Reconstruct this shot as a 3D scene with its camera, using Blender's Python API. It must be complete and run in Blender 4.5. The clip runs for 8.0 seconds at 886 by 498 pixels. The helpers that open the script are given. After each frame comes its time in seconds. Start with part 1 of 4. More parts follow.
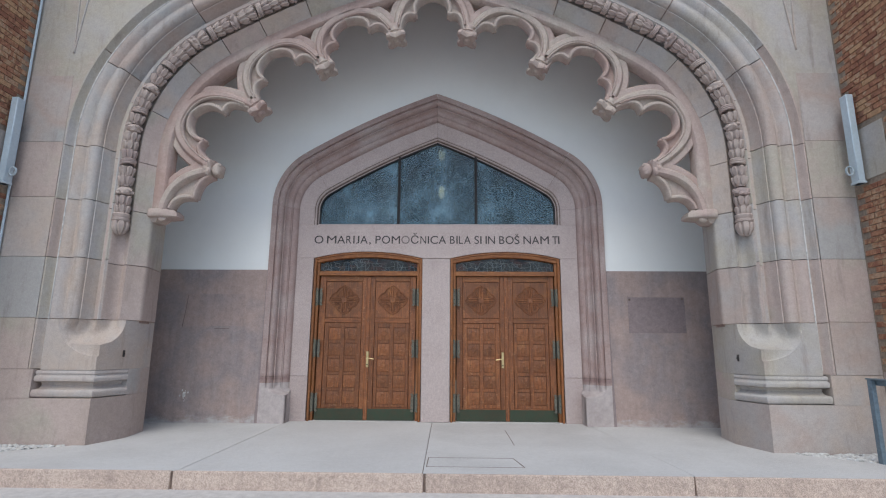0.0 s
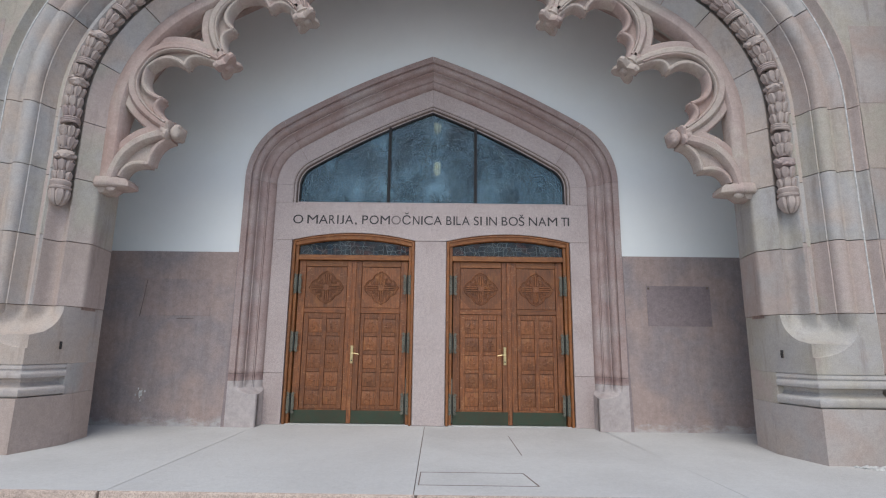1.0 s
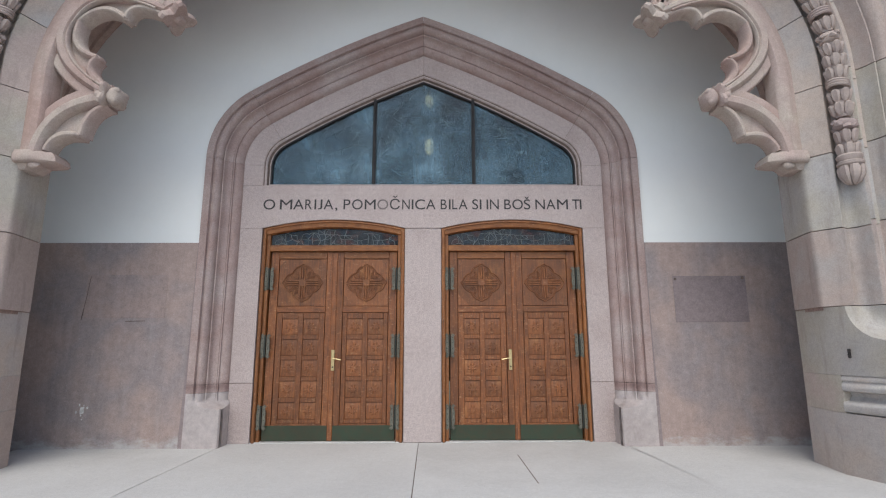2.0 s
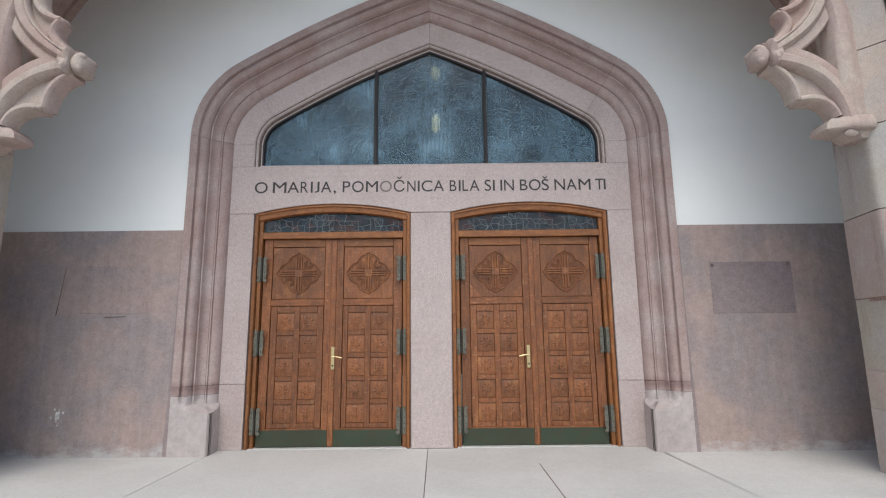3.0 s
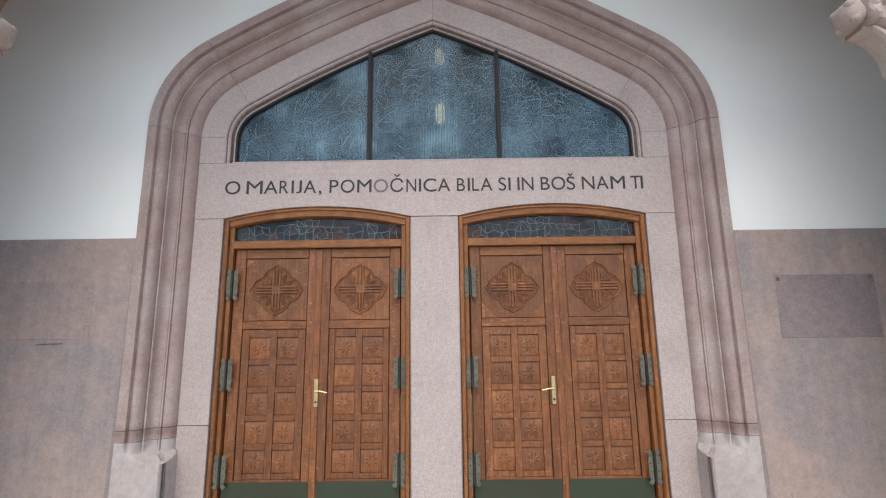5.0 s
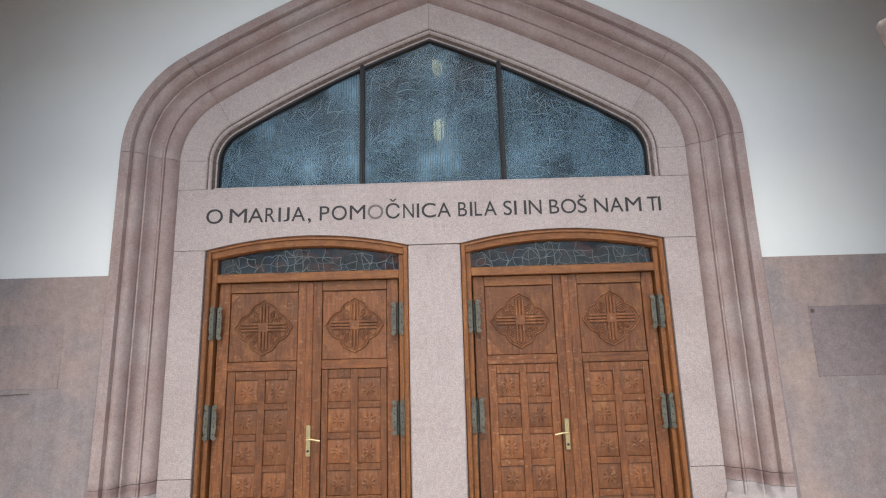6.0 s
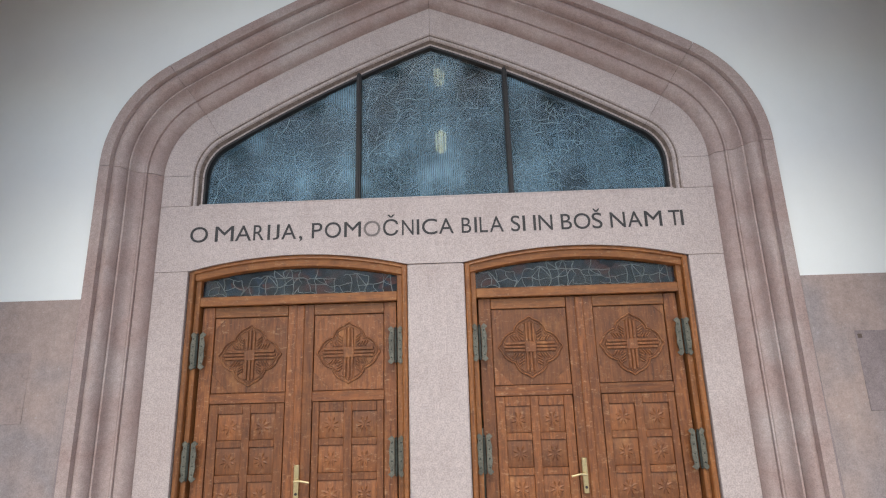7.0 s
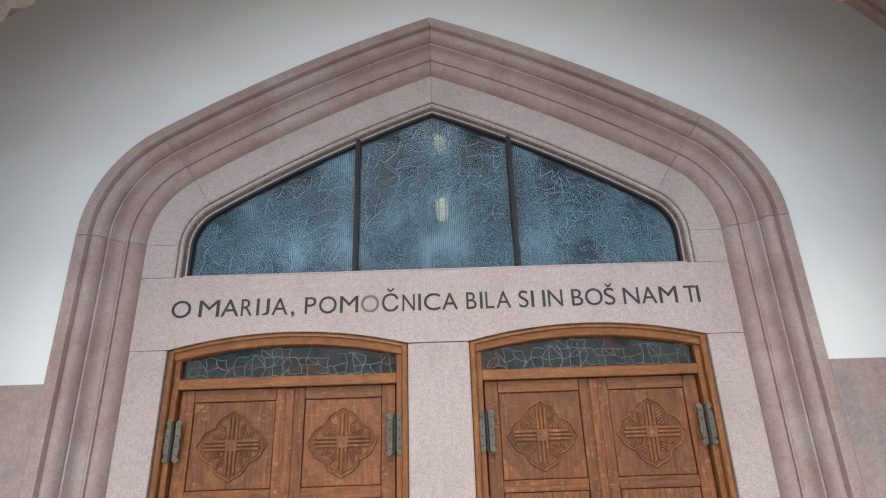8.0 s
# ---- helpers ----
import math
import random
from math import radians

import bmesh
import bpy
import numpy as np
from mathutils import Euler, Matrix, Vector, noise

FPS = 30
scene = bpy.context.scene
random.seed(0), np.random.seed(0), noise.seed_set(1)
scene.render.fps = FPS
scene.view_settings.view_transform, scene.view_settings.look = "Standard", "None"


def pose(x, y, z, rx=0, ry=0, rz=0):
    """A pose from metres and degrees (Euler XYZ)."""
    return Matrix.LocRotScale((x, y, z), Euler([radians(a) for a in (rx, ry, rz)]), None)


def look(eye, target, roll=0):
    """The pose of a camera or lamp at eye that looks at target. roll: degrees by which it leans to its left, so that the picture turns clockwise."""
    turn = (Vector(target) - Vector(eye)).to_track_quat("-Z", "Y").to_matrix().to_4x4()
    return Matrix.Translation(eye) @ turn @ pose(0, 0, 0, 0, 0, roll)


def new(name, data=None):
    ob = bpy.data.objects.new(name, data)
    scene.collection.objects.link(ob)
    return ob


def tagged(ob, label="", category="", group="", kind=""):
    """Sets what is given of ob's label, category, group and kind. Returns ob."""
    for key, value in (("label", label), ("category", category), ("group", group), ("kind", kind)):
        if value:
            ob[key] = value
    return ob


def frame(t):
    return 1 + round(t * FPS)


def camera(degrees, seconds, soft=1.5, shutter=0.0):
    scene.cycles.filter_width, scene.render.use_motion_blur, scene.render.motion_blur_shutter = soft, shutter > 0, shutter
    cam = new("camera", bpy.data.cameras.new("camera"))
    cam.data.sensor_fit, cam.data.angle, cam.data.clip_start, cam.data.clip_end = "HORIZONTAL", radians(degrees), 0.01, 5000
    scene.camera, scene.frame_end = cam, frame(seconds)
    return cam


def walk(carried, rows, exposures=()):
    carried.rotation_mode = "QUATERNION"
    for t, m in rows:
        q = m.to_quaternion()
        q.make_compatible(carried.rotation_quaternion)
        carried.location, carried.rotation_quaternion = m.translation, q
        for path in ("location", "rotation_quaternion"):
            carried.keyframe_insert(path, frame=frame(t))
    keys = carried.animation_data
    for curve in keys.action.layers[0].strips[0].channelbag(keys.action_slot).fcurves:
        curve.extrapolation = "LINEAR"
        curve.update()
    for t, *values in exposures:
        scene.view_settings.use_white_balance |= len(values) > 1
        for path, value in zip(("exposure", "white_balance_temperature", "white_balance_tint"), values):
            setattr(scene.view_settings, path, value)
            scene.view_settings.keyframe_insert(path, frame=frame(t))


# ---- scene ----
cam = camera(81.9, 8.0, soft=1.15)
PATH = [
    (0, (0.294, -8.674, 1.198), (0.253, -6.711, 1.577), 0.4),
    (0.5, (0.145, -8.164, 1.194), (0.147, -6.201, 1.573), -1.3),
    (1, (0.231, -7.654, 1.139), (0.22, -5.689, 1.511), 0.7),
    (1.2, (0.251, -7.443, 1.019), (0.239, -5.473, 1.363), -0.7),
    (2.3, (0.182, -6.389, 1.225), (0.214, -4.426, 1.603), -0.2),
    (2.5, (0.256, -6.285, 1.231), (0.276, -4.312, 1.558), -1.3),
    (3, (0.154, -5.975, 1.224), (0.151, -4.004, 1.564), -0.6),
    (3.5, (0.247, -5.7, 1.205), (0.203, -3.737, 1.586), -0.3),
    (4, (0.196, -5.441, 1.349), (0.171, -3.467, 1.667), -1.8),
    (4.5, (0.076, -5.204, 1.418), (0.066, -3.229, 1.729), -1.3),
    (4.7, (0.095, -5.103, 1.37), (0.086, -3.134, 1.717), -0.4),
    (5.8, (0.115, -4.70, 1.662), (0.105, -2.744, 2.079), -2.2),
    (6, (0.115, -4.624, 1.772), (0.101, -2.66, 2.149), -1.6),
    (6.5, (0.089, -4.393, 1.769), (0.097, -2.433, 2.171), -1.2),
    (7, (0.168, -4.234, 1.822), (0.122, -2.289, 2.285), -1.7),
    (7.5, (0.089, -4.077, 1.87), (0.058, -2.165, 2.455), -1.7),
    (8, (0.02, -4.03, 2.097), (0.039, -2.138, 2.746), -1.9),
]
walk(cam, [(t, look(eye, target, roll)) for t, eye, target, roll in PATH], [(0, 0.40, 6200, 4), (1.2, 0.48, 6300, 4), (2.5, 0.65, 6500, 4), (4.5, 0.80, 6600, 4), (6, 0.86, 6650, 4), (8, 0.90, 6650, 3)])

# ---- light ----
world = bpy.data.worlds.new("overcast_sky")
scene.world = world
world.use_nodes = True
wn, wl = world.node_tree.nodes, world.node_tree.links
sky = wn.new("ShaderNodeTexSky")
sky.sky_type = 'NISHITA'
sky.sun_disc = False
sky.sun_elevation, sky.sun_rotation = radians(56), radians(188)
sky.air_density, sky.dust_density, sky.ozone_density = 1.0, 2.0, 1.0
wl.new(sky.outputs[0], wn["Background"].inputs[0])
wn["Background"].inputs[1].default_value = 0.15

sun = new("sun", bpy.data.lights.new("sun", "SUN"))
sun.data.energy, sun.data.angle, sun.data.color = 0.85, radians(36), (1.0, 0.96, 0.91)
sun.matrix_world = look((-0.4, -6.2, 9.4), (0, 0, 0))


# ---- materials ----
def material(name):
    m = bpy.data.materials.new(name)
    m.use_nodes = True
    return m, m.node_tree.nodes, m.node_tree.links, m.node_tree.nodes["Principled BSDF"]


def mix(n, l, fac, a, b, kind='MIX'):
    x = n.new("ShaderNodeMix")
    x.data_type, x.blend_type = 'RGBA', kind
    for k, v in ((0, fac), (6, a), (7, b)):
        if hasattr(v, "links"):
            l.new(v, x.inputs[k])
        else:
            x.inputs[k].default_value = v if k == 0 else (*v, 1) if len(v) == 3 else v
    return x.outputs[2]


def tex_noise(n, l, at, scale, detail=4, rough=0.55):
    t = n.new("ShaderNodeTexNoise")
    t.inputs["Scale"].default_value, t.inputs["Detail"].default_value, t.inputs["Roughness"].default_value = scale, detail, rough
    if at is not None:
        l.new(at, t.inputs["Vector"])
    return t.outputs[0]


def ramp(n, l, src, stops):
    r = n.new("ShaderNodeValToRGB")
    e = r.color_ramp.elements
    while len(e) < len(stops):
        e.new(0.5)
    for k, (p, c) in enumerate(stops):
        e[k].position, e[k].color = p, (c, c, c, 1) if not hasattr(c, "__len__") else (*c, 1)
    l.new(src, r.inputs[0])
    return r.outputs[0]


def stretched(n, l, at, sx, sy, sz):
    m = n.new("ShaderNodeMapping")
    m.inputs["Scale"].default_value = (sx, sy, sz)
    l.new(at, m.inputs["Vector"])
    return m.outputs[0]


def stone(name, colours, speck=0.12, speck_scale=220, blotch=1.3, streak=0.25, rough=0.85, bump=0.25, stain=(0.16, 0.12, 0.10), stain_amount=0.35, spread=0.7, smudge=0.3, flecks=0.0, tide=None, salt=0.0, wander=2.2):
    """Cut stone: a tint for each block, soft blotches, grain, rain streaks and dirt."""
    m, n, l, b = material(name)
    at = n.new("ShaderNodeNewGeometry").outputs["Position"]
    info = n.new("ShaderNodeObjectInfo")
    r = n.new("ShaderNodeValToRGB")
    e = r.color_ramp.elements
    while len(e) < len(colours):
        e.new(0.5)
    for k, c in enumerate(colours):
        e[k].position, e[k].color = k / max(1, len(colours) - 1), (*c, 1)
    # tint wanders inside a block as well as from block to block
    soft = tex_noise(n, l, at, blotch, 3)
    add = n.new("ShaderNodeMath")
    add.operation = 'MULTIPLY_ADD'
    l.new(soft, add.inputs[0])
    add.inputs[1].default_value = wander
    sub = n.new("ShaderNodeMath")
    sub.operation = 'MULTIPLY_ADD'
    l.new(info.outputs["Random"], sub.inputs[0])
    sub.inputs[1].default_value, sub.inputs[2].default_value = spread, 0.5 - wander / 2 - spread / 2
    l.new(sub.outputs[0], add.inputs[2])
    l.new(add.outputs[0], r.inputs[0])
    grain = tex_noise(n, l, at, speck_scale, 2, 0.7)
    c = mix(n, l, speck, r.outputs[0], ramp(n, l, grain, [(0.35, 0.08), (0.62, 0.75)]), 'OVERLAY')
    c = mix(n, l, min(1.0, speck * 1.1), c, ramp(n, l, tex_noise(n, l, at, speck_scale * 0.3, 3, 0.7), [(0.3, 0.3), (0.7, 0.7)]), 'OVERLAY')
    s = tex_noise(n, l, stretched(n, l, at, 5, 5, 0.7), 1.6, 5, 0.65)
    c = mix(n, l, mixfac(n, l, s, 0.56, 0.8, streak), c, stain)
    d = tex_noise(n, l, at, 3.5, 6, 0.7)
    c = mix(n, l, mixfac(n, l, d, 0.6, 0.85, stain_amount), c, stain)
    c = mix(n, l, smudge, c, ramp(n, l, tex_noise(n, l, at, 13, 6, 0.72), [(0.3, 0.22), (0.68, 0.7)]), 'OVERLAY')
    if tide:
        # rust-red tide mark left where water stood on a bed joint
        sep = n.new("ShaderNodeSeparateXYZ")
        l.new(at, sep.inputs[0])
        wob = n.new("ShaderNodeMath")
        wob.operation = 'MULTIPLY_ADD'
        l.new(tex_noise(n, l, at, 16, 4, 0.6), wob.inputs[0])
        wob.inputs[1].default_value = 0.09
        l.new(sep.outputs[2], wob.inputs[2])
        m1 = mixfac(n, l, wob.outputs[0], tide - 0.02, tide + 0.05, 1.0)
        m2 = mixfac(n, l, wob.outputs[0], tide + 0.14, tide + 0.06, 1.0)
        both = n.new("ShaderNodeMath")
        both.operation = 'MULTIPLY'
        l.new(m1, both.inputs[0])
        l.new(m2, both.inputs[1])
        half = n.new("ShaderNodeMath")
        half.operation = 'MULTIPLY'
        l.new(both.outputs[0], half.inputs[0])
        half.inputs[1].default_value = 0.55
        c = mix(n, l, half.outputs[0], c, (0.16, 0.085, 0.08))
    if salt:
        # ragged white salt bloom where the wall draws damp from the floor
        sep = n.new("ShaderNodeSeparateXYZ")
        l.new(at, sep.inputs[0])
        lift = n.new("ShaderNodeMath")
        lift.operation = 'MULTIPLY_ADD'
        l.new(tex_noise(n, l, stretched(n, l, at, 1.0, 1.0, 2.0), 4.0, 6, 0.7), lift.inputs[0])
        lift.inputs[1].default_value = -0.55
        l.new(sep.outputs[2], lift.inputs[2])
        c = mix(n, l, mixfac(n, l, lift.outputs[0], -0.17, -0.29, salt), c, (0.56, 0.56, 0.56))
        brush = tex_noise(n, l, stretched(n, l, at, 7, 7, 0.5), 2.2, 4, 0.6)
        c = mix(n, l, 0.13, c, ramp(n, l, brush, [(0.35, 0.3), (0.65, 0.66)]), 'OVERLAY')
    if flecks:
        c = mix(n, l, mixfac(n, l, tex_noise(n, l, at, 42, 4, 0.7), 0.60, 0.72, flecks), c, (0.50, 0.475, 0.455))
    l.new(c, b.inputs["Base Color"])
    b.inputs["Roughness"].default_value = rough
    bp = n.new("ShaderNodeBump")
    bp.inputs["Strength"].default_value, bp.inputs["Distance"].default_value = bump, 0.004
    l.new(mix(n, l, 0.4, grain, d), bp.inputs["Height"])
    l.new(bp.outputs[0], b.inputs["Normal"])
    return m


def mixfac(n, l, src, lo, hi, top):
    r = n.new("ShaderNodeMapRange")
    l.new(src, r.inputs[0])
    r.inputs[1].default_value, r.inputs[2].default_value, r.inputs[4].default_value = lo, hi, top
    return r.outputs[0]


def plain(name, colour, rough=0.6, metal=0.0, vary=0.15, scale=30, bump=0.1, other=None):
    m, n, l, b = material(name)
    at = n.new("ShaderNodeNewGeometry").outputs["Position"]
    a = tex_noise(n, l, at, scale, 5, 0.6)
    big = tex_noise(n, l, at, scale * 0.12, 3)
    dark = other or tuple(v * (1 - 2 * vary) for v in colour)
    c = mix(n, l, mixfac(n, l, a, 0.4, 0.7, 1.0), colour, dark)
    c = mix(n, l, mixfac(n, l, big, 0.45, 0.7, 0.6), c, tuple(v * (1 - vary) for v in dark))
    l.new(c, b.inputs["Base Color"])
    b.inputs["Roughness"].default_value, b.inputs["Metallic"].default_value = rough, metal
    bp = n.new("ShaderNodeBump")
    bp.inputs["Strength"].default_value, bp.inputs["Distance"].default_value = bump, 0.003
    l.new(a, bp.inputs["Height"])
    l.new(bp.outputs[0], b.inputs["Normal"])
    return m


def wood(name, light, dark, worn=0.35, along='z'):
    m, n, l, b = material(name)
    at = n.new("ShaderNodeNewGeometry").outputs["Position"]
    info = n.new("ShaderNodeObjectInfo")
    off = n.new("ShaderNodeVectorMath")
    off.operation = 'ADD'
    l.new(at, off.inputs[0])
    l.new(info.outputs["Random"], off.inputs[1])
    k = (10, 10, 1.0) if along == 'z' else (1.0, 10, 10)
    g = tex_noise(n, l, stretched(n, l, off.outputs[0], *k), 5, 6, 0.65)
    fine = tex_noise(n, l, stretched(n, l, off.outputs[0], *(v * 4 for v in k)), 6, 3, 0.6)
    c = mix(n, l, ramp(n, l, g, [(0.3, 0.0), (0.7, 1.0)]), dark, light)
    c = mix(n, l, 0.22, c, ramp(n, l, fine, [(0.35, 0.25), (0.65, 0.7)]), 'OVERLAY')
    w = tex_noise(n, l, stretched(n, l, at, 3, 3, 1.6), 2.2, 6, 0.7)
    c = mix(n, l, mixfac(n, l, w, 0.55, 0.8, worn), c, (0.46, 0.205, 0.072))
    c = mix(n, l, mixfac(n, l, tex_noise(n, l, at, 4.5, 5, 0.7), 0.56, 0.76, 0.6), c, tuple(v * 0.4 for v in dark))
    c = mix(n, l, mixfac(n, l, tex_noise(n, l, at, 17, 5, 0.75), 0.54, 0.70, 0.4), c, tuple(v * 0.5 for v in dark))
    # pale rubbed scuffs
    rub = mixfac(n, l, tex_noise(n, l, stretched(n, l, off.outputs[0], 14, 14, 26), 1.6, 5, 0.75), 0.56, 0.68, 0.7)
    c = mix(n, l, rub, c, (0.40, 0.225, 0.12))
    tone = n.new("ShaderNodeMapRange")
    l.new(info.outputs["Random"], tone.inputs[0])
    tone.inputs[3].default_value, tone.inputs[4].default_value = 0.30, 0.62
    c = mix(n, l, 0.55, c, tone.outputs[0], 'OVERLAY')
    l.new(c, b.inputs["Base Color"])
    l.new(mixfac(n, l, w, 0.4, 0.75, 0.65), b.inputs["Roughness"])
    r = b.inputs["Roughness"].links[0].from_node
    r.inputs[3].default_value = 0.5
    bp = n.new("ShaderNodeBump")
    bp.inputs["Strength"].default_value, bp.inputs["Distance"].default_value = 0.5, 0.002
    l.new(g, bp.inputs["Height"])
    l.new(bp.outputs[0], b.inputs["Normal"])
    return m


def glass(name, tint, film, film_amount, rough=0.04, wave=0.02, film_scale=2.2, pieces=None, mesh=0.0, dark_reflections=(), ior=1.5):
    """Old glazing: clear, tinted and glossy, with a film that scatters a little: dust, and on the outer panes a painted
    sky reflection.
    """
    m, n, l, b = material(name)
    at = n.new("ShaderNodeNewGeometry").outputs["Position"]
    out = n["Material Output"]
    b.inputs["Base Color"].default_value = (*tint, 1)
    b.inputs["Transmission Weight"].default_value, b.inputs["Roughness"].default_value, b.inputs["IOR"].default_value = 1.0, rough, ior
    d = n.new("ShaderNodeBsdfDiffuse")
    cloud = tex_noise(n, l, at, film_scale, 6, 0.65)
    c = mix(n, l, ramp(n, l, cloud, [(0.35, 0.0), (0.65, 1.0)]), tuple(v * 0.25 for v in film), film)
    if mesh:
        for axis in ('X',):
            wv = n.new("ShaderNodeTexWave")
            wv.wave_type, wv.bands_direction = 'BANDS', axis
            wv.inputs["Scale"].default_value, wv.inputs["Distortion"].default_value = 19.0, 0.6
            l.new(at, wv.inputs["Vector"])
            c = mix(n, l, mesh, c, ramp(n, l, wv.outputs[0], [(0.25, 0.12), (0.75, 0.85)]), 'OVERLAY')
    if pieces:
        vo = n.new("ShaderNodeTexVoronoi")
        vo.inputs["Scale"].default_value = 11
        l.new(stretched(n, l, at, 1, 1, 1.8), vo.inputs["Vector"])
        sp = n.new("ShaderNodeSeparateColor")
        l.new(vo.outputs["Color"], sp.inputs[0])
        c = mix(n, l, mixfac(n, l, sp.outputs[0], 0.5, 0.6, 0.9), c, pieces[0])
        c = mix(n, l, mixfac(n, l, sp.outputs[1], 0.6, 0.7, 0.9), c, pieces[1])
    l.new(c, d.inputs[0])
    ms = n.new("ShaderNodeMixShader")
    cover = mixfac(n, l, tex_noise(n, l, stretched(n, l, at, 1.3, 1.3, 0.8), film_scale, 5, 0.6), 0.36, 0.64, film_amount)
    for x, z, rx, rz, much in dark_reflections:
        # dark patches of the reflection, painted by thinning the film
        d2 = n.new("ShaderNodeVectorMath")
        d2.operation = 'LENGTH'
        mp = n.new("ShaderNodeMapping")
        mp.inputs["Location"].default_value, mp.inputs["Scale"].default_value = (-x / rx, 0, -z / rz), (1 / rx, 0, 1 / rz)
        l.new(at, mp.inputs["Vector"])
        l.new(mp.outputs[0], d2.inputs[0])
        wob = n.new("ShaderNodeMath")
        wob.operation = 'MULTIPLY_ADD'
        l.new(tex_noise(n, l, stretched(n, l, at, 1.6, 1, 0.9), 3.0, 6, 0.65), wob.inputs[0])
        wob.inputs[1].default_value = 1.6
        l.new(d2.outputs["Value"], wob.inputs[2])
        keep = mixfac(n, l, wob.outputs[0], 1.3, 2.15, 1.0)
        keep.node.inputs[3].default_value = 1 - much
        both = n.new("ShaderNodeMath")
        both.operation = 'MULTIPLY'
        l.new(cover, both.inputs[0])
        l.new(keep, both.inputs[1])
        cover = both.outputs[0]
    if mesh:
        # the film is banded along the ribs of the glass
        rib = n.new("ShaderNodeTexWave")
        rib.wave_type, rib.bands_direction = 'BANDS', 'X'
        rib.inputs["Scale"].default_value, rib.inputs["Distortion"].default_value = 19.0, 0.5
        l.new(at, rib.inputs["Vector"])
        both = n.new("ShaderNodeMath")
        both.operation = 'MULTIPLY'
        l.new(cover, both.inputs[0])
        l.new(mixfac(n, l, rib.outputs[0], 0.1, 0.9, 1.0), both.inputs[1])
        both.inputs[1].links[0].from_node.inputs[3].default_value = 0.5
        cover = both.outputs[0]
    l.new(cover, ms.inputs[0])
    l.new(b.outputs[0], ms.inputs[1])
    l.new(d.outputs[0], ms.inputs[2])
    l.new(ms.outputs[0], out.inputs[0])
    bp = n.new("ShaderNodeBump")
    bp.inputs["Strength"].default_value, bp.inputs["Distance"].default_value = wave, 0.01
    l.new(tex_noise(n, l, at, 9, 3), bp.inputs["Height"])
    l.new(bp.outputs[0], b.inputs["Normal"])
    return m


PINK, CREAM, GREY, ROSE = (0.41, 0.325, 0.285), (0.41, 0.365, 0.305), (0.37, 0.355, 0.345), (0.39, 0.30, 0.265)
M_ARCH = stone("weathered_limestone", [GREY, PINK, (0.43, 0.385, 0.365), (0.46, 0.375, 0.32), (0.42, 0.39, 0.375), CREAM, (0.45, 0.36, 0.325), PINK], speck=0.12, speck_scale=90, blotch=1.0, streak=0.6, stain=(0.18, 0.145, 0.125), stain_amount=0.4, spread=1.0, smudge=0.14, wander=0.9)
M_TRACERY = stone("carved_limestone", [(0.41, 0.315, 0.282), (0.43, 0.36, 0.31), (0.41, 0.31, 0.275), (0.38, 0.27, 0.235)], speck=0.12, speck_scale=90, streak=0.5, stain=(0.15, 0.11, 0.095), stain_amount=0.55, smudge=0.2)
M_LEAF = stone("carved_garland_stone", [(0.38, 0.30, 0.275), (0.44, 0.36, 0.32), (0.36, 0.28, 0.26)], speck=0.1, stain=(0.12, 0.08, 0.07), stain_amount=0.6)
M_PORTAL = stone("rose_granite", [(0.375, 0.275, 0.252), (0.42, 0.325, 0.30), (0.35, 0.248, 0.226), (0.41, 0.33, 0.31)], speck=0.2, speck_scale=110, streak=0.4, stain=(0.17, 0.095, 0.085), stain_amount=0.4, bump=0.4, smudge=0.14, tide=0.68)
M_SMOOTH = stone("bush_hammered_granite", [(0.445, 0.36, 0.338), (0.485, 0.40, 0.378), (0.425, 0.34, 0.318)], speck=0.26, speck_scale=85, streak=0.12, stain=(0.25, 0.17, 0.15), stain_amount=0.2, bump=0.5, smudge=0.1)
M_DADO = stone("pink_grey_render", [(0.315, 0.245, 0.235), (0.365, 0.272, 0.245), (0.285, 0.238, 0.236), (0.375, 0.28, 0.25)], speck=0.15, speck_scale=90, blotch=1.1, streak=0.2, stain=(0.43, 0.41, 0.40), stain_amount=0.45, flecks=0.4, smudge=0.24, salt=0.5)
M_PLAQUE = stone("patched_render", [(0.255, 0.20, 0.20), (0.28, 0.222, 0.218)], speck=0.2, speck_scale=150, stain_amount=0.2, flecks=0.25)
M_FOOT = stone("pale_dressed_granite", [(0.42, 0.36, 0.345), (0.455, 0.395, 0.38), (0.40, 0.34, 0.325)], speck=0.12, speck_scale=260, stain=(0.3, 0.22, 0.2), stain_amount=0.25)
M_LIME = plain("white_lime_pointing", (0.66, 0.64, 0.62), 0.9, vary=0.2, scale=20)
M_POINT = plain("rusty_pointing", (0.34, 0.235, 0.20), 0.95, vary=0.2)
M_MORTAR = plain("dark_mortar", (0.20, 0.145, 0.12), 0.95, vary=0.25)
M_PLASTER = stone("white_plaster", [(0.78, 0.78, 0.765), (0.81, 0.81, 0.795), (0.79, 0.79, 0.775)], speck=0.03, speck_scale=90, streak=0.03, stain=(0.55, 0.54, 0.52), stain_amount=0.1, bump=0.12, smudge=0.05)
M_VAULT = stone("rose_brown_vault", [(0.40, 0.29, 0.25), (0.45, 0.33, 0.285)], speck=0.1, speck_scale=90)
M_SLAB = stone("worn_pale_concrete", [(0.50, 0.483, 0.47), (0.54, 0.525, 0.512), (0.475, 0.458, 0.445)], speck=0.15, speck_scale=120, blotch=0.7, streak=0.0, stain=(0.36, 0.33, 0.31), stain_amount=0.3, bump=0.2, smudge=0.12)
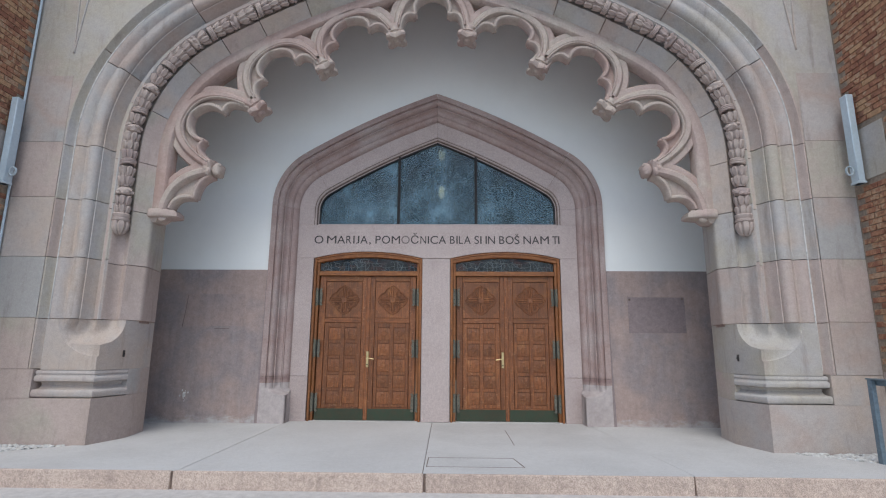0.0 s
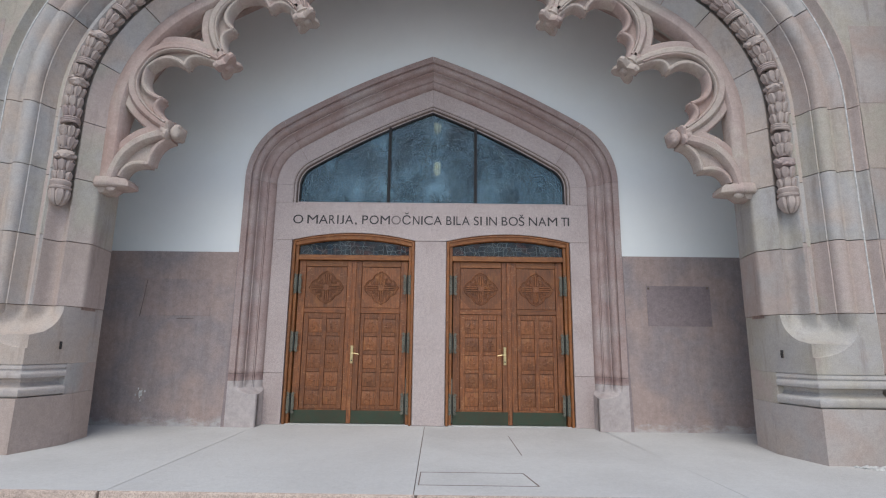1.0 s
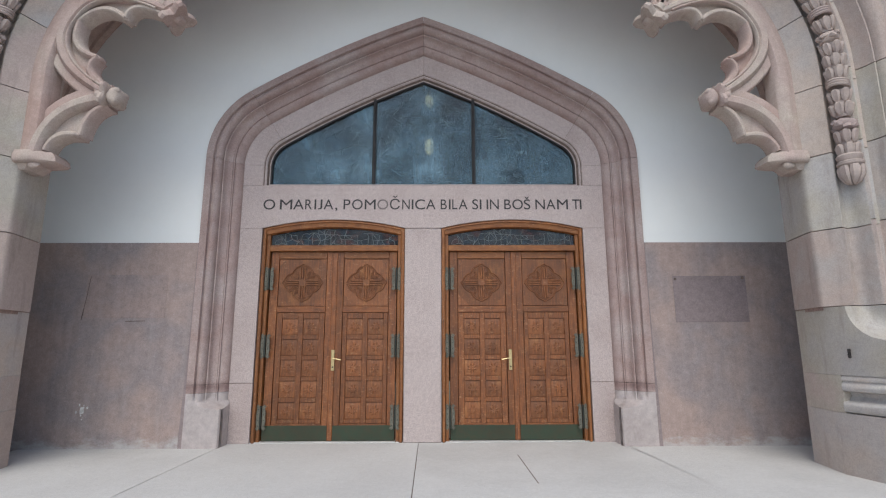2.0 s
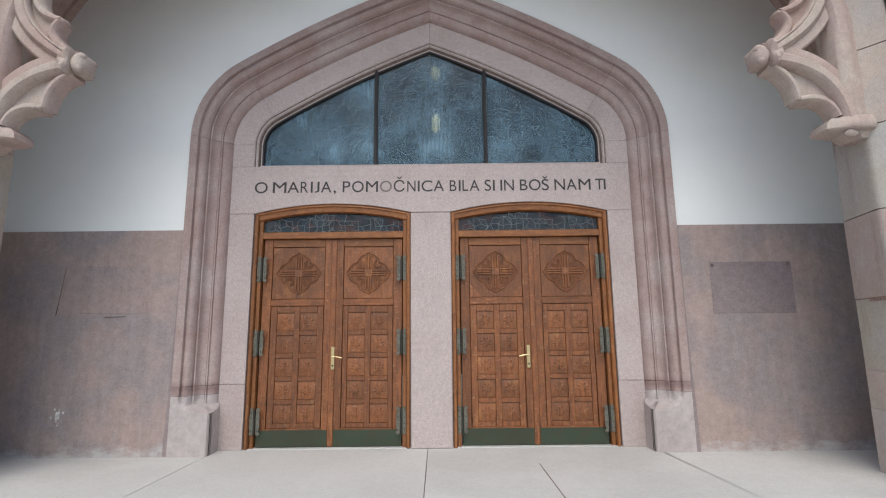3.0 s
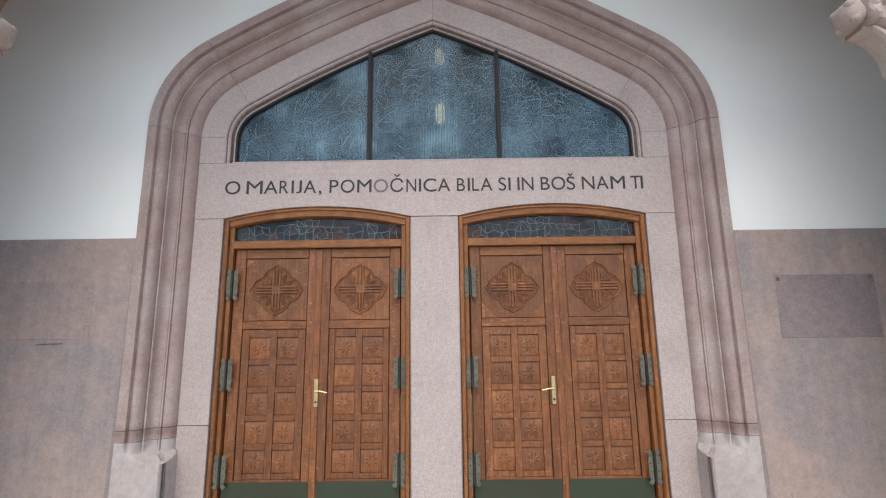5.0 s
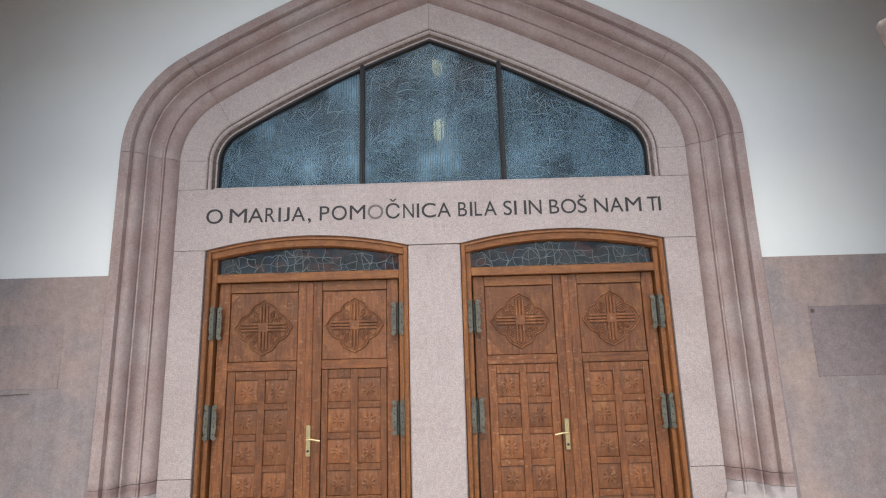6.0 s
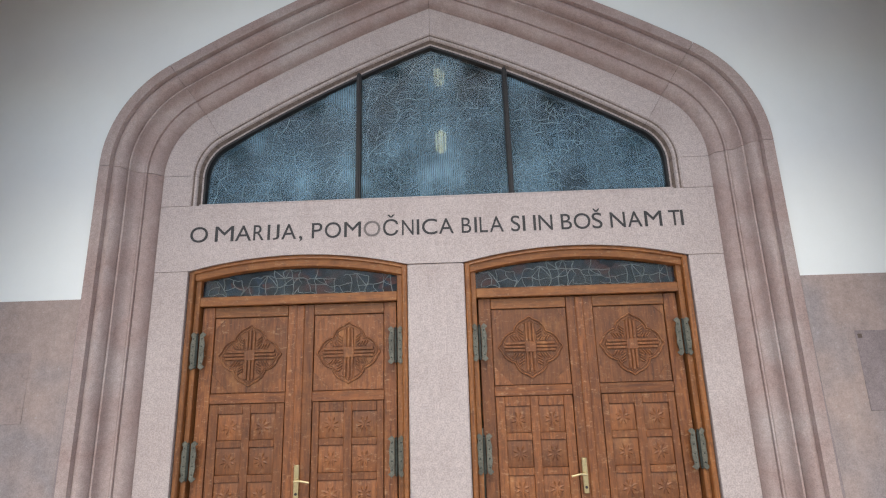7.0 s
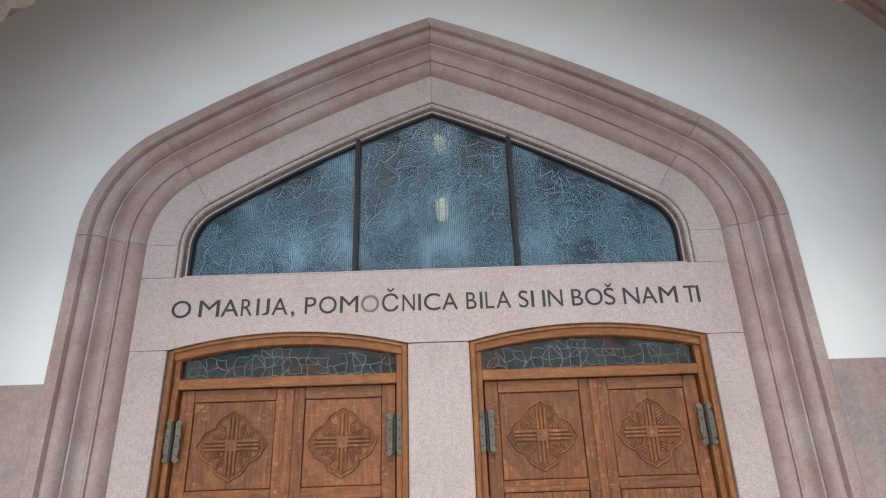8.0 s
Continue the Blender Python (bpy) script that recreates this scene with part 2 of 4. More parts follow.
M_KERB = stone("peach_granite", [(0.50, 0.385, 0.32), (0.54, 0.425, 0.355), (0.47, 0.36, 0.30)], speck=0.4, speck_scale=120, streak=0.4, stain=(0.16, 0.12, 0.1), stain_amount=0.5, bump=0.4)
M_GROUND = stone("pale_paving", [(0.490, 0.461, 0.439), (0.527, 0.491, 0.466)], speck=0.12, streak=0.0)
M_BRICK = stone("fired_brick", [(0.24, 0.10, 0.06), (0.36, 0.18, 0.105), (0.31, 0.135, 0.075), (0.43, 0.29, 0.19), (0.38, 0.20, 0.11), (0.22, 0.095, 0.06), (0.42, 0.25, 0.14)], speck=0.3, speck_scale=90, blotch=6, streak=0.1, stain=(0.08, 0.05, 0.04), stain_amount=0.35, bump=0.6, spread=1.4)
M_BED = plain("brick_mortar", (0.32, 0.25, 0.19), 0.95, vary=0.2)
M_PEBBLE = stone("pale_pebbles", [(0.492, 0.470, 0.448), (0.576, 0.569, 0.555), (0.355, 0.341, 0.334)], speck=0.1, speck_scale=60, blotch=18, streak=0.0)
M_WOOD = wood("stained_oak", (0.285, 0.096, 0.027), (0.095, 0.029, 0.011))
M_FRAME = wood("oak_frame", (0.33, 0.12, 0.030), (0.15, 0.048, 0.014), worn=0.55)
M_PANEL = wood("carved_oak", (0.30, 0.105, 0.032), (0.115, 0.037, 0.014), worn=0.75)
M_RAILWOOD = wood("stained_oak_rail", (0.285, 0.096, 0.027), (0.095, 0.029, 0.011), along='x')
M_HEAD = wood("oak_head", (0.33, 0.12, 0.030), (0.15, 0.048, 0.014), worn=0.55, along='x')
M_KICK = plain("verdigris_plate", (0.040, 0.060, 0.036), 0.5, 0.3, vary=0.3, scale=14, other=(0.06, 0.055, 0.032))
M_HINGE = plain("verdigris_bronze", (0.17, 0.16, 0.125), 0.65, 0.0, vary=0.3, scale=70, other=(0.07, 0.062, 0.046))
M_PIN = plain("blackened_bronze", (0.05, 0.055, 0.045), 0.5, 0.4, vary=0.3, scale=60)
M_BRASS = plain("worn_brass", (0.62, 0.50, 0.28), 0.3, 0.9, vary=0.1, scale=50)
M_IRON = plain("dark_iron", (0.035, 0.03, 0.03), 0.55, 0.3)
M_LEAD = plain("lead_came", (0.27, 0.335, 0.35), 0.5, 0.1, vary=0.3, scale=40)
M_CAME = plain("dull_lead", (0.21, 0.225, 0.22), 0.5, 0.2, vary=0.25, scale=40)
# the blue film paints the reflected sky; listed spots are its dark reflections
M_PANE = glass("protective_glazing", (0.82, 0.93, 0.97), (0.31, 0.47, 0.58), 0.80, rough=0.09, film_scale=1.2, mesh=0.28, ior=1.33,
               dark_reflections=[(-1.12, 4.02, 0.34, 0.42, 0.85), (-1.86, 3.66, 0.24, 0.34, 0.75), (-0.42, 4.42, 0.24, 0.34, 0.8), (0.44, 4.40, 0.22, 0.32, 0.8), (1.14, 4.10, 0.3, 0.4, 0.8), (1.8, 3.72, 0.3, 0.3, 0.75)])
M_STAINED = glass("leaded_glass", (0.36, 0.55, 0.68), (0.07, 0.13, 0.17), 0.4, rough=0.12, wave=0.3, film_scale=1.7, ior=1.15, pieces=[(0.035, 0.06, 0.075), (0.13, 0.22, 0.28)])
M_TRANSOM = glass("dark_leaded_glass", (0.16, 0.19, 0.23), (0.028, 0.034, 0.045), 0.75, rough=0.2, wave=0.1, pieces=[(0.13, 0.058, 0.05), (0.03, 0.055, 0.08)])
M_INK = plain("dark_letter_paint", (0.045, 0.04, 0.042), 0.7, vary=0.2)
M_FADED = plain("faded_letter_paint", (0.20, 0.165, 0.16), 0.8, vary=0.2, scale=90)
M_BLUE = plain("pale_blue_metal", (0.50, 0.58, 0.64), 0.45, 0.1, vary=0.06)
M_RAIL = plain("blue_grey_painted_steel", (0.17, 0.23, 0.28), 0.45, 0.2, vary=0.15)
M_DARK = plain("dim_interior_plaster", (0.05, 0.045, 0.04), 0.9)
M_LAMP, _n, _l, _b = material("lit_lantern_glass")
_b.inputs["Base Color"].default_value = (0.8, 0.6, 0.35, 1)
_b.inputs["Emission Color"].default_value = (1.0, 0.56, 0.25, 1)
_b.inputs["Emission Strength"].default_value = 1.5


# ---- building helpers ----
def link(name, bm, mat, parent=None, label="", smooth=40, fix=True):
    me = bpy.data.meshes.new(name)
    if fix:
        bmesh.ops.recalc_face_normals(bm, faces=bm.faces)
    bm.to_mesh(me)
    bm.free()
    me.materials.append(mat)
    if smooth:
        me.shade_smooth()
        me.set_sharp_from_angle(angle=radians(smooth))
    ob = new(name, me)
    if parent is not None:
        ob.parent = parent
    if label:
        tagged(ob, label)
    return ob


def part(name, bm, mat, parent, label="", smooth=40):
    return link(name, bm, mat, parent, label, smooth)


def shared(name, me, parent, m=None):
    ob = new(name, me)
    ob.parent = parent
    if m is not None:
        ob.matrix_local = m
    return ob


def thing(name, x, y, z, label, category, group=""):
    ob = new(name)
    ob.empty_display_size = 0.1
    ob.location = (x, y, z)
    return tagged(ob, label, category, group)


def setting(name, bm, mat, label, category, smooth=40):
    return tagged(link(name, bm, mat, smooth=smooth), label, category, kind="structure")


def box(bm, x0, x1, y0, y1, z0, z1, bevel=0.0):
    c = [bm.verts.new((x, y, z)) for x in (x0, x1) for y in (y0, y1) for z in (z0, z1)]
    fs = [bm.faces.new([c[i] for i in q]) for q in ((0, 1, 3, 2), (4, 6, 7, 5), (0, 4, 5, 1), (2, 3, 7, 6), (0, 2, 6, 4), (1, 5, 7, 3))]
    if bevel:
        es = list({e for f in fs for e in f.edges})
        bmesh.ops.bevel(bm, geom=es, offset=bevel, segments=1, affect='EDGES')


def prism(bm, ring, axis, a, b):
    """A solid from a ring of 2D points, drawn out along x, y or z from a to b."""
    def at(p, h):
        return {'x': (h, p[0], p[1]), 'y': (p[0], h, p[1]), 'z': (p[0], p[1], h)}[axis]
    lo, hi = [bm.verts.new(at(p, a)) for p in ring], [bm.verts.new(at(p, b)) for p in ring]
    n = len(ring)
    bm.faces.new(lo)
    bm.faces.new(hi[::-1])
    for i in range(n):
        bm.faces.new((lo[i], lo[(i + 1) % n], hi[(i + 1) % n], hi[i]))


def loft(bm, rings, closed=True, caps=True):
    vs = [[bm.verts.new(p) for p in r] for r in rings]
    n = len(vs[0])
    for a, b in zip(vs, vs[1:]):
        for i in range(n if closed else n - 1):
            bm.faces.new((a[i], a[(i + 1) % n], b[(i + 1) % n], b[i]))
    if caps and closed:
        bm.faces.new(vs[0][::-1])
        bm.faces.new(vs[-1])


def strip(bm, pts, width, y0, y1, chamfer=0.0):
    """A bar of stone or metal along a line in an upright plane, from its face y0 back to y1."""
    pts = [Vector(p) for p in pts]
    rings = []
    for i, p in enumerate(pts):
        a, b = pts[max(0, i - 1)], pts[min(len(pts) - 1, i + 1)]
        t = (b - a).normalized()
        k = Vector((-t.y, t.x))
        w = width[i] / 2 if hasattr(width, "__len__") else width / 2
        prof = [(-w, y1), (-w, y0 + chamfer), (-w + chamfer, y0), (w - chamfer, y0), (w, y0 + chamfer), (w, y1)] if chamfer else [(-w, y1), (-w, y0), (w, y0), (w, y1)]
        rings.append([(p.x + k.x * o, y, p.y + k.y * o) for o, y in prof])
    loft(bm, rings)


def ball(bm, c, r, squash=(1, 1, 1), div=1, seed=None, rough=0.0):
    got = bmesh.ops.create_icosphere(bm, subdivisions=div, radius=1.0)
    rr = random.Random(seed)
    for v in got["verts"]:
        k = 1 + rough * (rr.random() - 0.5)
        v.co = Vector(c) + Vector((v.co.x * squash[0], v.co.y * squash[1], v.co.z * squash[2])) * r * k


def tube(bm, a, b, r, n=8):
    a, b = Vector(a), Vector(b)
    q = (b - a).to_track_quat("Z", "Y").to_matrix()
    loft(bm, [[tuple(p + q @ Vector((r * math.cos(2 * math.pi * i / n), r * math.sin(2 * math.pi * i / n), 0))) for i in range(n)] for p in (a, b)])


# ---- the two four-centred arches ----
class Arch:
    """Half span, springing height, small radius, angle of the change and large radius; off is measured outwards."""

    def __init__(self, cx, a, zs, r, turn, big):
        self.cx, self.a, self.zs, self.r, self.turn, self.big = cx, a, zs, r, radians(turn), big
        self.c1 = (a - r, zs)
        self.c2 = (self.c1[0] + (r - big) * math.cos(self.turn), zs + (r - big) * math.sin(self.turn))

    def at(self, off, u, foot=0.0):
        """u: 0 to 1 up the jamb from foot, 1 to 2 the small arc, 2 to 3 the large arc to the apex."""
        if u <= 1:
            return self.a + off, foot + (self.zs - foot) * u
        if u <= 2:
            g = self.turn * (u - 1)
            return self.c1[0] + (self.r + off) * math.cos(g), self.zs + (self.r + off) * math.sin(g)
        R = self.big + off
        end = math.acos(-self.c2[0] / R)
        g = self.turn + (end - self.turn) * (u - 2)
        return self.c2[0] + R * math.cos(g), self.c2[1] + R * math.sin(g)

    def us(self, u0, u1):
        out, u = [u0], u0
        for k in range(1, 200):
            v = k * 0.05
            if v < 1.0001 and abs(v - 1) > 1e-6:
                continue
            if u0 + 1e-6 < v < u1 - 1e-6:
                out.append(v)
        return out + [u1]

    def sweep(self, bm, profile, u0, u1, side, foot=0.0, closed=True):
        loft(bm, [[(self.cx + side * p[0], y, p[1]) for o, y in profile for p in (self.at(o, u, foot),)] for u in self.us(u0, u1)], closed, closed)


    def inside(self, x, z):
        """Metres from a point to the curve off 0, positive outside it."""
        x = abs(x - self.cx)
        if z <= self.zs:
            return x - self.a
        g = math.atan2(z - self.c1[1], x - self.c1[0])
        if x > self.c1[0] and g < self.turn:
            return math.hypot(x - self.c1[0], z - self.c1[1]) - self.r
        return math.hypot(x - self.c2[0], z - self.c2[1]) - self.big


DOORWAY = Arch(0.0, 2.805, 3.585, 1.091, 58.5, 13.0)
PORCH = Arch(-0.045, 3.94, 3.94, 1.80, 58.5, 11.2)
WALL_Y, FACE_Y = -0.28, -2.22


def stones(owner, name, arch, profile, joints, mat, side, gap=0.003, foot=0.0):
    """Arch stones: one piece between each two joints, with open joints that show the mortar behind."""
    for u0, u1 in zip(joints, joints[1:]):
        g0, g1 = [gap / (arch.zs - foot) if u < 1 else gap / (arch.r + 0.2) / arch.turn if u < 2 else gap / 3.0 for u in (u0, u1 - 1e-6)]
        bm = bmesh.new()
        arch.sweep(bm, profile, u0 + g0, min(u1 - g1, 3.0 - 0.0003), side, foot)
        part(name, bm, mat, owner, smooth=32)


def arc(p0, p1, p2, n=6):
    """Points on a soft curve from p0 over p1 to p2."""
    out = []
    for i in range(n + 1):
        t = i / n
        out.append(tuple((1 - t) ** 2 * a + 2 * t * (1 - t) * b + t * t * c for a, b, c in zip(p0, p1, p2)))
    return out


# ---- ground, platform and step ----
bm = bmesh.new()
prism(bm, [(-400, -400), (400, -400), (400, -3.36), (-400, -3.36)], 'z', -0.4, -0.172)
setting("ground", bm, M_GROUND, "pale worn paving before the church step", "paving", 0)
bm = bmesh.new()
prism(bm, [(-5.6, -3.38), (5.6, -3.38), (5.6, 0.3), (-5.6, 0.3)], 'z', -0.3, -0.012)
platform = setting("floor", bm, M_MORTAR, "porch platform of pale pink concrete slabs", "floor", 0)
G = 0.004
for ring in ([(-5.6, -3.40), (-2.40 - G, -3.40), (-2.40 - G, -0.2), (-4.7, -0.2), (-4.7, -1.2), (-4.30, -2.2), (-5.6, -3.2)],
             [(-2.40 + G, -3.40), (0.0 - G, -3.40), (-0.05 - G, 0.3), (-2.40 + G, 0.3)],
             [(0.0 + G, -3.40), (2.62 - G, -3.40), (2.44 - G, 0.3), (-0.05 + G, 0.3)],
             [(2.62 + G, -3.40), (5.6, -3.40), (5.6, -3.2), (4.30, -2.2), (4.7, -1.2), (4.7, -0.2), (2.44 + G, -0.2)]):
    bm = bmesh.new()
    prism(bm, ring, 'z', -0.10, 0.0)
    part("slab", bm, M_SLAB, platform)
for x0, x1, y0, y1 in ((0.02, 0.96, -2.692, -2.682), (0.02, 0.03, -3.12, -2.69), (0.02, 1.03, -3.13, -3.12), (1.06, 1.069, -1.9, -0.72)):
    bm = bmesh.new()
    box(bm, x0, x1, y0, y1, -0.02, 0.0015)
    part("sealed_joint", bm, M_MORTAR, platform, "thin dark sealed joint")
bm = bmesh.new()
prism(bm, [(0.953, -2.69), (0.965, -2.69), (1.036, -3.12), (1.022, -3.12)], 'z', -0.02, 0.0015)
part("sealed_joint", bm, M_MORTAR, platform, "thin dark sealed joint")
# riser of long granite blocks
bm = bmesh.new()
box(bm, -5.6, 5.6, -3.405, -3.37, -0.3, -0.006)
riser = setting("step_riser", bm, M_MORTAR, "front step of long peach granite blocks", "step", 0)
for x0, x1 in ((-5.6, -2.46), (-2.435, 0.008), (0.032, 2.60), (2.612, 5.6)):
    bm = bmesh.new()
    box(bm, x0, x1, -3.43, -3.39, -0.18, -0.0025, 0.008)
    part("granite_block", bm, M_KERB, riser)

# ---- back wall of the porch: dado, plaster and the doorway ----
opening = [DOORWAY.at(-0.03, u) for u in DOORWAY.us(0, 3)]


def wall_round(arch, off, y0, y1, z_top, x_out, cx, z_low=0.0, split=None):
    """A wall with the arch's shape cut through it, between z_low and z_top, as one solid for each half."""
    out = []
    for side in (-1, 1):
        pts = [arch.at(off, u, 0.0) for u in arch.us(0, 3)]
        keep = [(x, z) for x, z in pts if z > z_low + 1e-4]
        ring = [(arch.at(off, 0)[0], z_low)] + keep + [(0, z_top), (x_out, z_top), (x_out, z_low)]
        out.append([(cx + side * x, z) for x, z in ring])
    bm = bmesh.new()
    for r in out:
        prism(bm, r, 'y', y0, y1)
    return bm


bm = wall_round(DOORWAY, -0.03, WALL_Y + 0.012, 0.5, 8.2, 5.3, 0.0, 2.455)
setting("wall_plaster", bm, M_PLASTER, "smooth white plastered wall above the dado", "wall", 0)
bm = bmesh.new()
for s in (-1, 1):
    box(bm, s * 2.775, s * 5.3, WALL_Y, 0.5, -0.1, 2.455)
dado = setting("wall_dado", bm, M_DADO, "rough pink-grey rendered lower wall with pale splashes", "wall", 0)
for x0, x1, z0, z1 in ((3.135, 4.05, 1.45, 2.025), (-4.14, -3.15, 1.52, 2.05)):
    bm = bmesh.new()
    box(bm, x0, x1, WALL_Y - 0.004, WALL_Y + 0.02, z0, z1, 0.003)
    part("patch", bm, M_PLAQUE if x0 > 0 else M_DADO, dado, "darker rectangular patch where a plaque hung")
for x, z in ((3.165, 1.985), (4.015, 2.0)):
    bm = bmesh.new()
    box(bm, x - 0.016, x + 0.016, WALL_Y - 0.009, WALL_Y + 0.01, z - 0.016, z + 0.016, 0.003)
    part("anchor_hole", bm, M_MORTAR, dado, "small dark anchor plug")

for x0, z0, x1, z1 in ((-4.16, 1.50, -4.10, 2.03), (-3.62, 1.475, -3.38, 1.482)):
    bm = bmesh.new()
    strip(bm, [(x0, z0), ((x0 + x1) / 2 + 0.004, (z0 + z1) / 2 + 0.002), (x1, z1)], 0.007, WALL_Y - 0.0055, WALL_Y + 0.01)
    part("crack", bm, M_MORTAR, dado, "short dark hairline crack")
bm = bmesh.new()
rr = random.Random(5)
ball(bm, (-4.02, WALL_Y, 0.43), 0.03, (0.8, 0.12, 1.5), 2, 4, 0.5)
for k in range(9):
    ball(bm, (-4.02 + rr.uniform(-0.07, 0.07), WALL_Y, 0.43 + rr.uniform(-0.1, 0.08)), rr.uniform(0.005, 0.014), (1, 0.2, 1.3), 1, k, 0.4)
part("splash", bm, M_LIME, dado, "dried white splash of plaster")
for s in (-1, 1):
    bm = bmesh.new()
    strip(bm, [(s * 2.83, 0.0), (s * 2.828, 0.3), (s * 2.824, 0.72), (s * 2.816, 1.5), (s * 2.812, 2.45)], [0.05, 0.046, 0.03, 0.016, 0.01], WALL_Y - 0.006, WALL_Y + 0.02, 0.003)
    part("mortar_slip", bm, M_PLAQUE, dado, "ragged mortar slip along the doorway")

doorway = tagged(new("doorway"), "pointed doorway surround of rose granite with deep mouldings", "doorway", kind="structure")
prof = [(0.0, -0.25), (0.0, -0.297), (-0.086, -0.297), (-0.090, -0.255)]
prof += arc((-0.097, -0.262), (-0.155, -0.305), (-0.178, -0.215), 5) + [(-0.181, -0.182), (-0.188, -0.196), (-0.202, -0.196)]
prof += arc((-0.206, -0.185), (-0.215, -0.115), (-0.277, -0.108), 5) + [(-0.279, -0.09), (-0.286, -0.118), (-0.300, -0.116), (-0.302, -0.08)]
prof += arc((-0.303, -0.096), (-0.372, -0.090), (-0.388, -0.004), 5)
prof += [(-0.388, 0.2), (0.0, 0.2)]
band = [(-0.388, 0.0), (-0.640, 0.0), (-0.646, 0.004)] + arc((-0.652, 0.014), (-0.684, 0.006), (-0.688, 0.04), 4) + [(-0.69, 0.05), (-0.727, 0.075), (-0.727, 0.22), (-0.388, 0.22)]
for s in (-1, 1):
    z1 = 0.72 / DOORWAY.zs
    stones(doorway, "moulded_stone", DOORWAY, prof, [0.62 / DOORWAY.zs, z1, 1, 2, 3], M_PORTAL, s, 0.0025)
    stones(doorway, "arch_stone", DOORWAY, band, [3.30 / DOORWAY.zs, 1, 2, 3], M_SMOOTH, s, 0.0025)
    # foot block: the mouldings run out on it in a scooped stop
    rings = []
    for z in (0.0, 0.30, 0.44, 0.45, 0.46, 0.475, 0.495, 0.52, 0.55, 0.585, 0.619):
        k = max(0.0, min(1.0, (0.60 - z) / 0.16))
        d = 0.36 * math.sqrt(max(0.0, 1 - k * k)) if z > 0.44 else 0.0
        ring, far = [], 0.0
        for o, y in prof:
            if y > 0.1 or o > -0.01:
                ring.append((s * (2.805 + o), y, z))
                continue
            depth = max(0.0, min(0.42 + o, y + 0.297))
            cut = min(depth, max(0.0, (0.42 + o + y + 0.297 - d) / 2))
            o, y = o - cut, y - cut
            if y < -0.294 and o > far:
                o = far - 0.0004
            if y < -0.294:
                far = min(far, o)
            ring.append((s * (2.805 + o), y, z))
        rings.append(ring)
    bm = bmesh.new()
    loft(bm, rings)
    part("foot_block", bm, M_FOOT, doorway, "pale foot block with a scooped stop", smooth=30)
    bm = bmesh.new()
    box(bm, s * 2.125, s * 2.4165, 0.0, 0.22, 0.0, 0.717, 0.003)
    part("jamb_stone", bm, M_SMOOTH, doorway)
    bm = bmesh.new()
    box(bm, s * 2.125, s * 2.4165, 0.0, 0.22, 0.722, 2.708, 0.003)
    part("jamb_stone", bm, M_SMOOTH, doorway)
bm = bmesh.new()
box(bm, -0.24, 0.24, 0.0, 0.22, 0.0, 2.708, 0.012)
part("mullion_stone", bm, M_SMOOTH, doorway)


def door_head(x, rise=0.115):
    """Height of the flat arch over a door, x from its middle."""
    return 2.712 + rise * (1 - (x / 0.937) ** 2)


bm = bmesh.new()
low = []
for c in (-1.18, 1.18):
    low += [(c - 0.937 + i * 0.937 * 2 / 14, door_head(-0.937 + i * 0.937 * 2 / 14)) for i in range(15)]
prism(bm, [(-2.4165, 2.712)] + low + [(2.4165, 2.712), (2.4165, 3.297), (-2.4165, 3.297)], 'y', 0.0, 0.22)
lintel = part("lintel", bm, M_SMOOTH, doorway, "long granite lintel with an incised inscription")
bm = bmesh.new()
box(bm, -2.4, 2.4, 0.004, 0.22, 3.29, 3.3, 0.0)
box(bm, -2.078, 2.078, -0.002, 0.14, 3.296, 3.312, 0.004)
part("sill", bm, M_SMOOTH, doorway)
bm = bmesh.new()
for s in (-1, 1):
    DOORWAY.sweep(bm, [(-0.004, -0.245), (-0.1, -0.255), (-0.37, 0.012), (-0.665, 0.012), (-0.715, 0.07), (-0.7, 0.5), (-0.004, 0.5)], 3.25 / 3.585, 3, s)
    DOORWAY.sweep(bm, [(-0.004, -0.245), (-0.1, -0.255), (-0.37, 0.012), (-0.65, 0.012), (-0.65, 0.5), (-0.004, 0.5)], 0.0, 3.25 / 3.585, s)
part("mortar_core", bm, M_MORTAR, doorway, "dark mortar in the open joints")

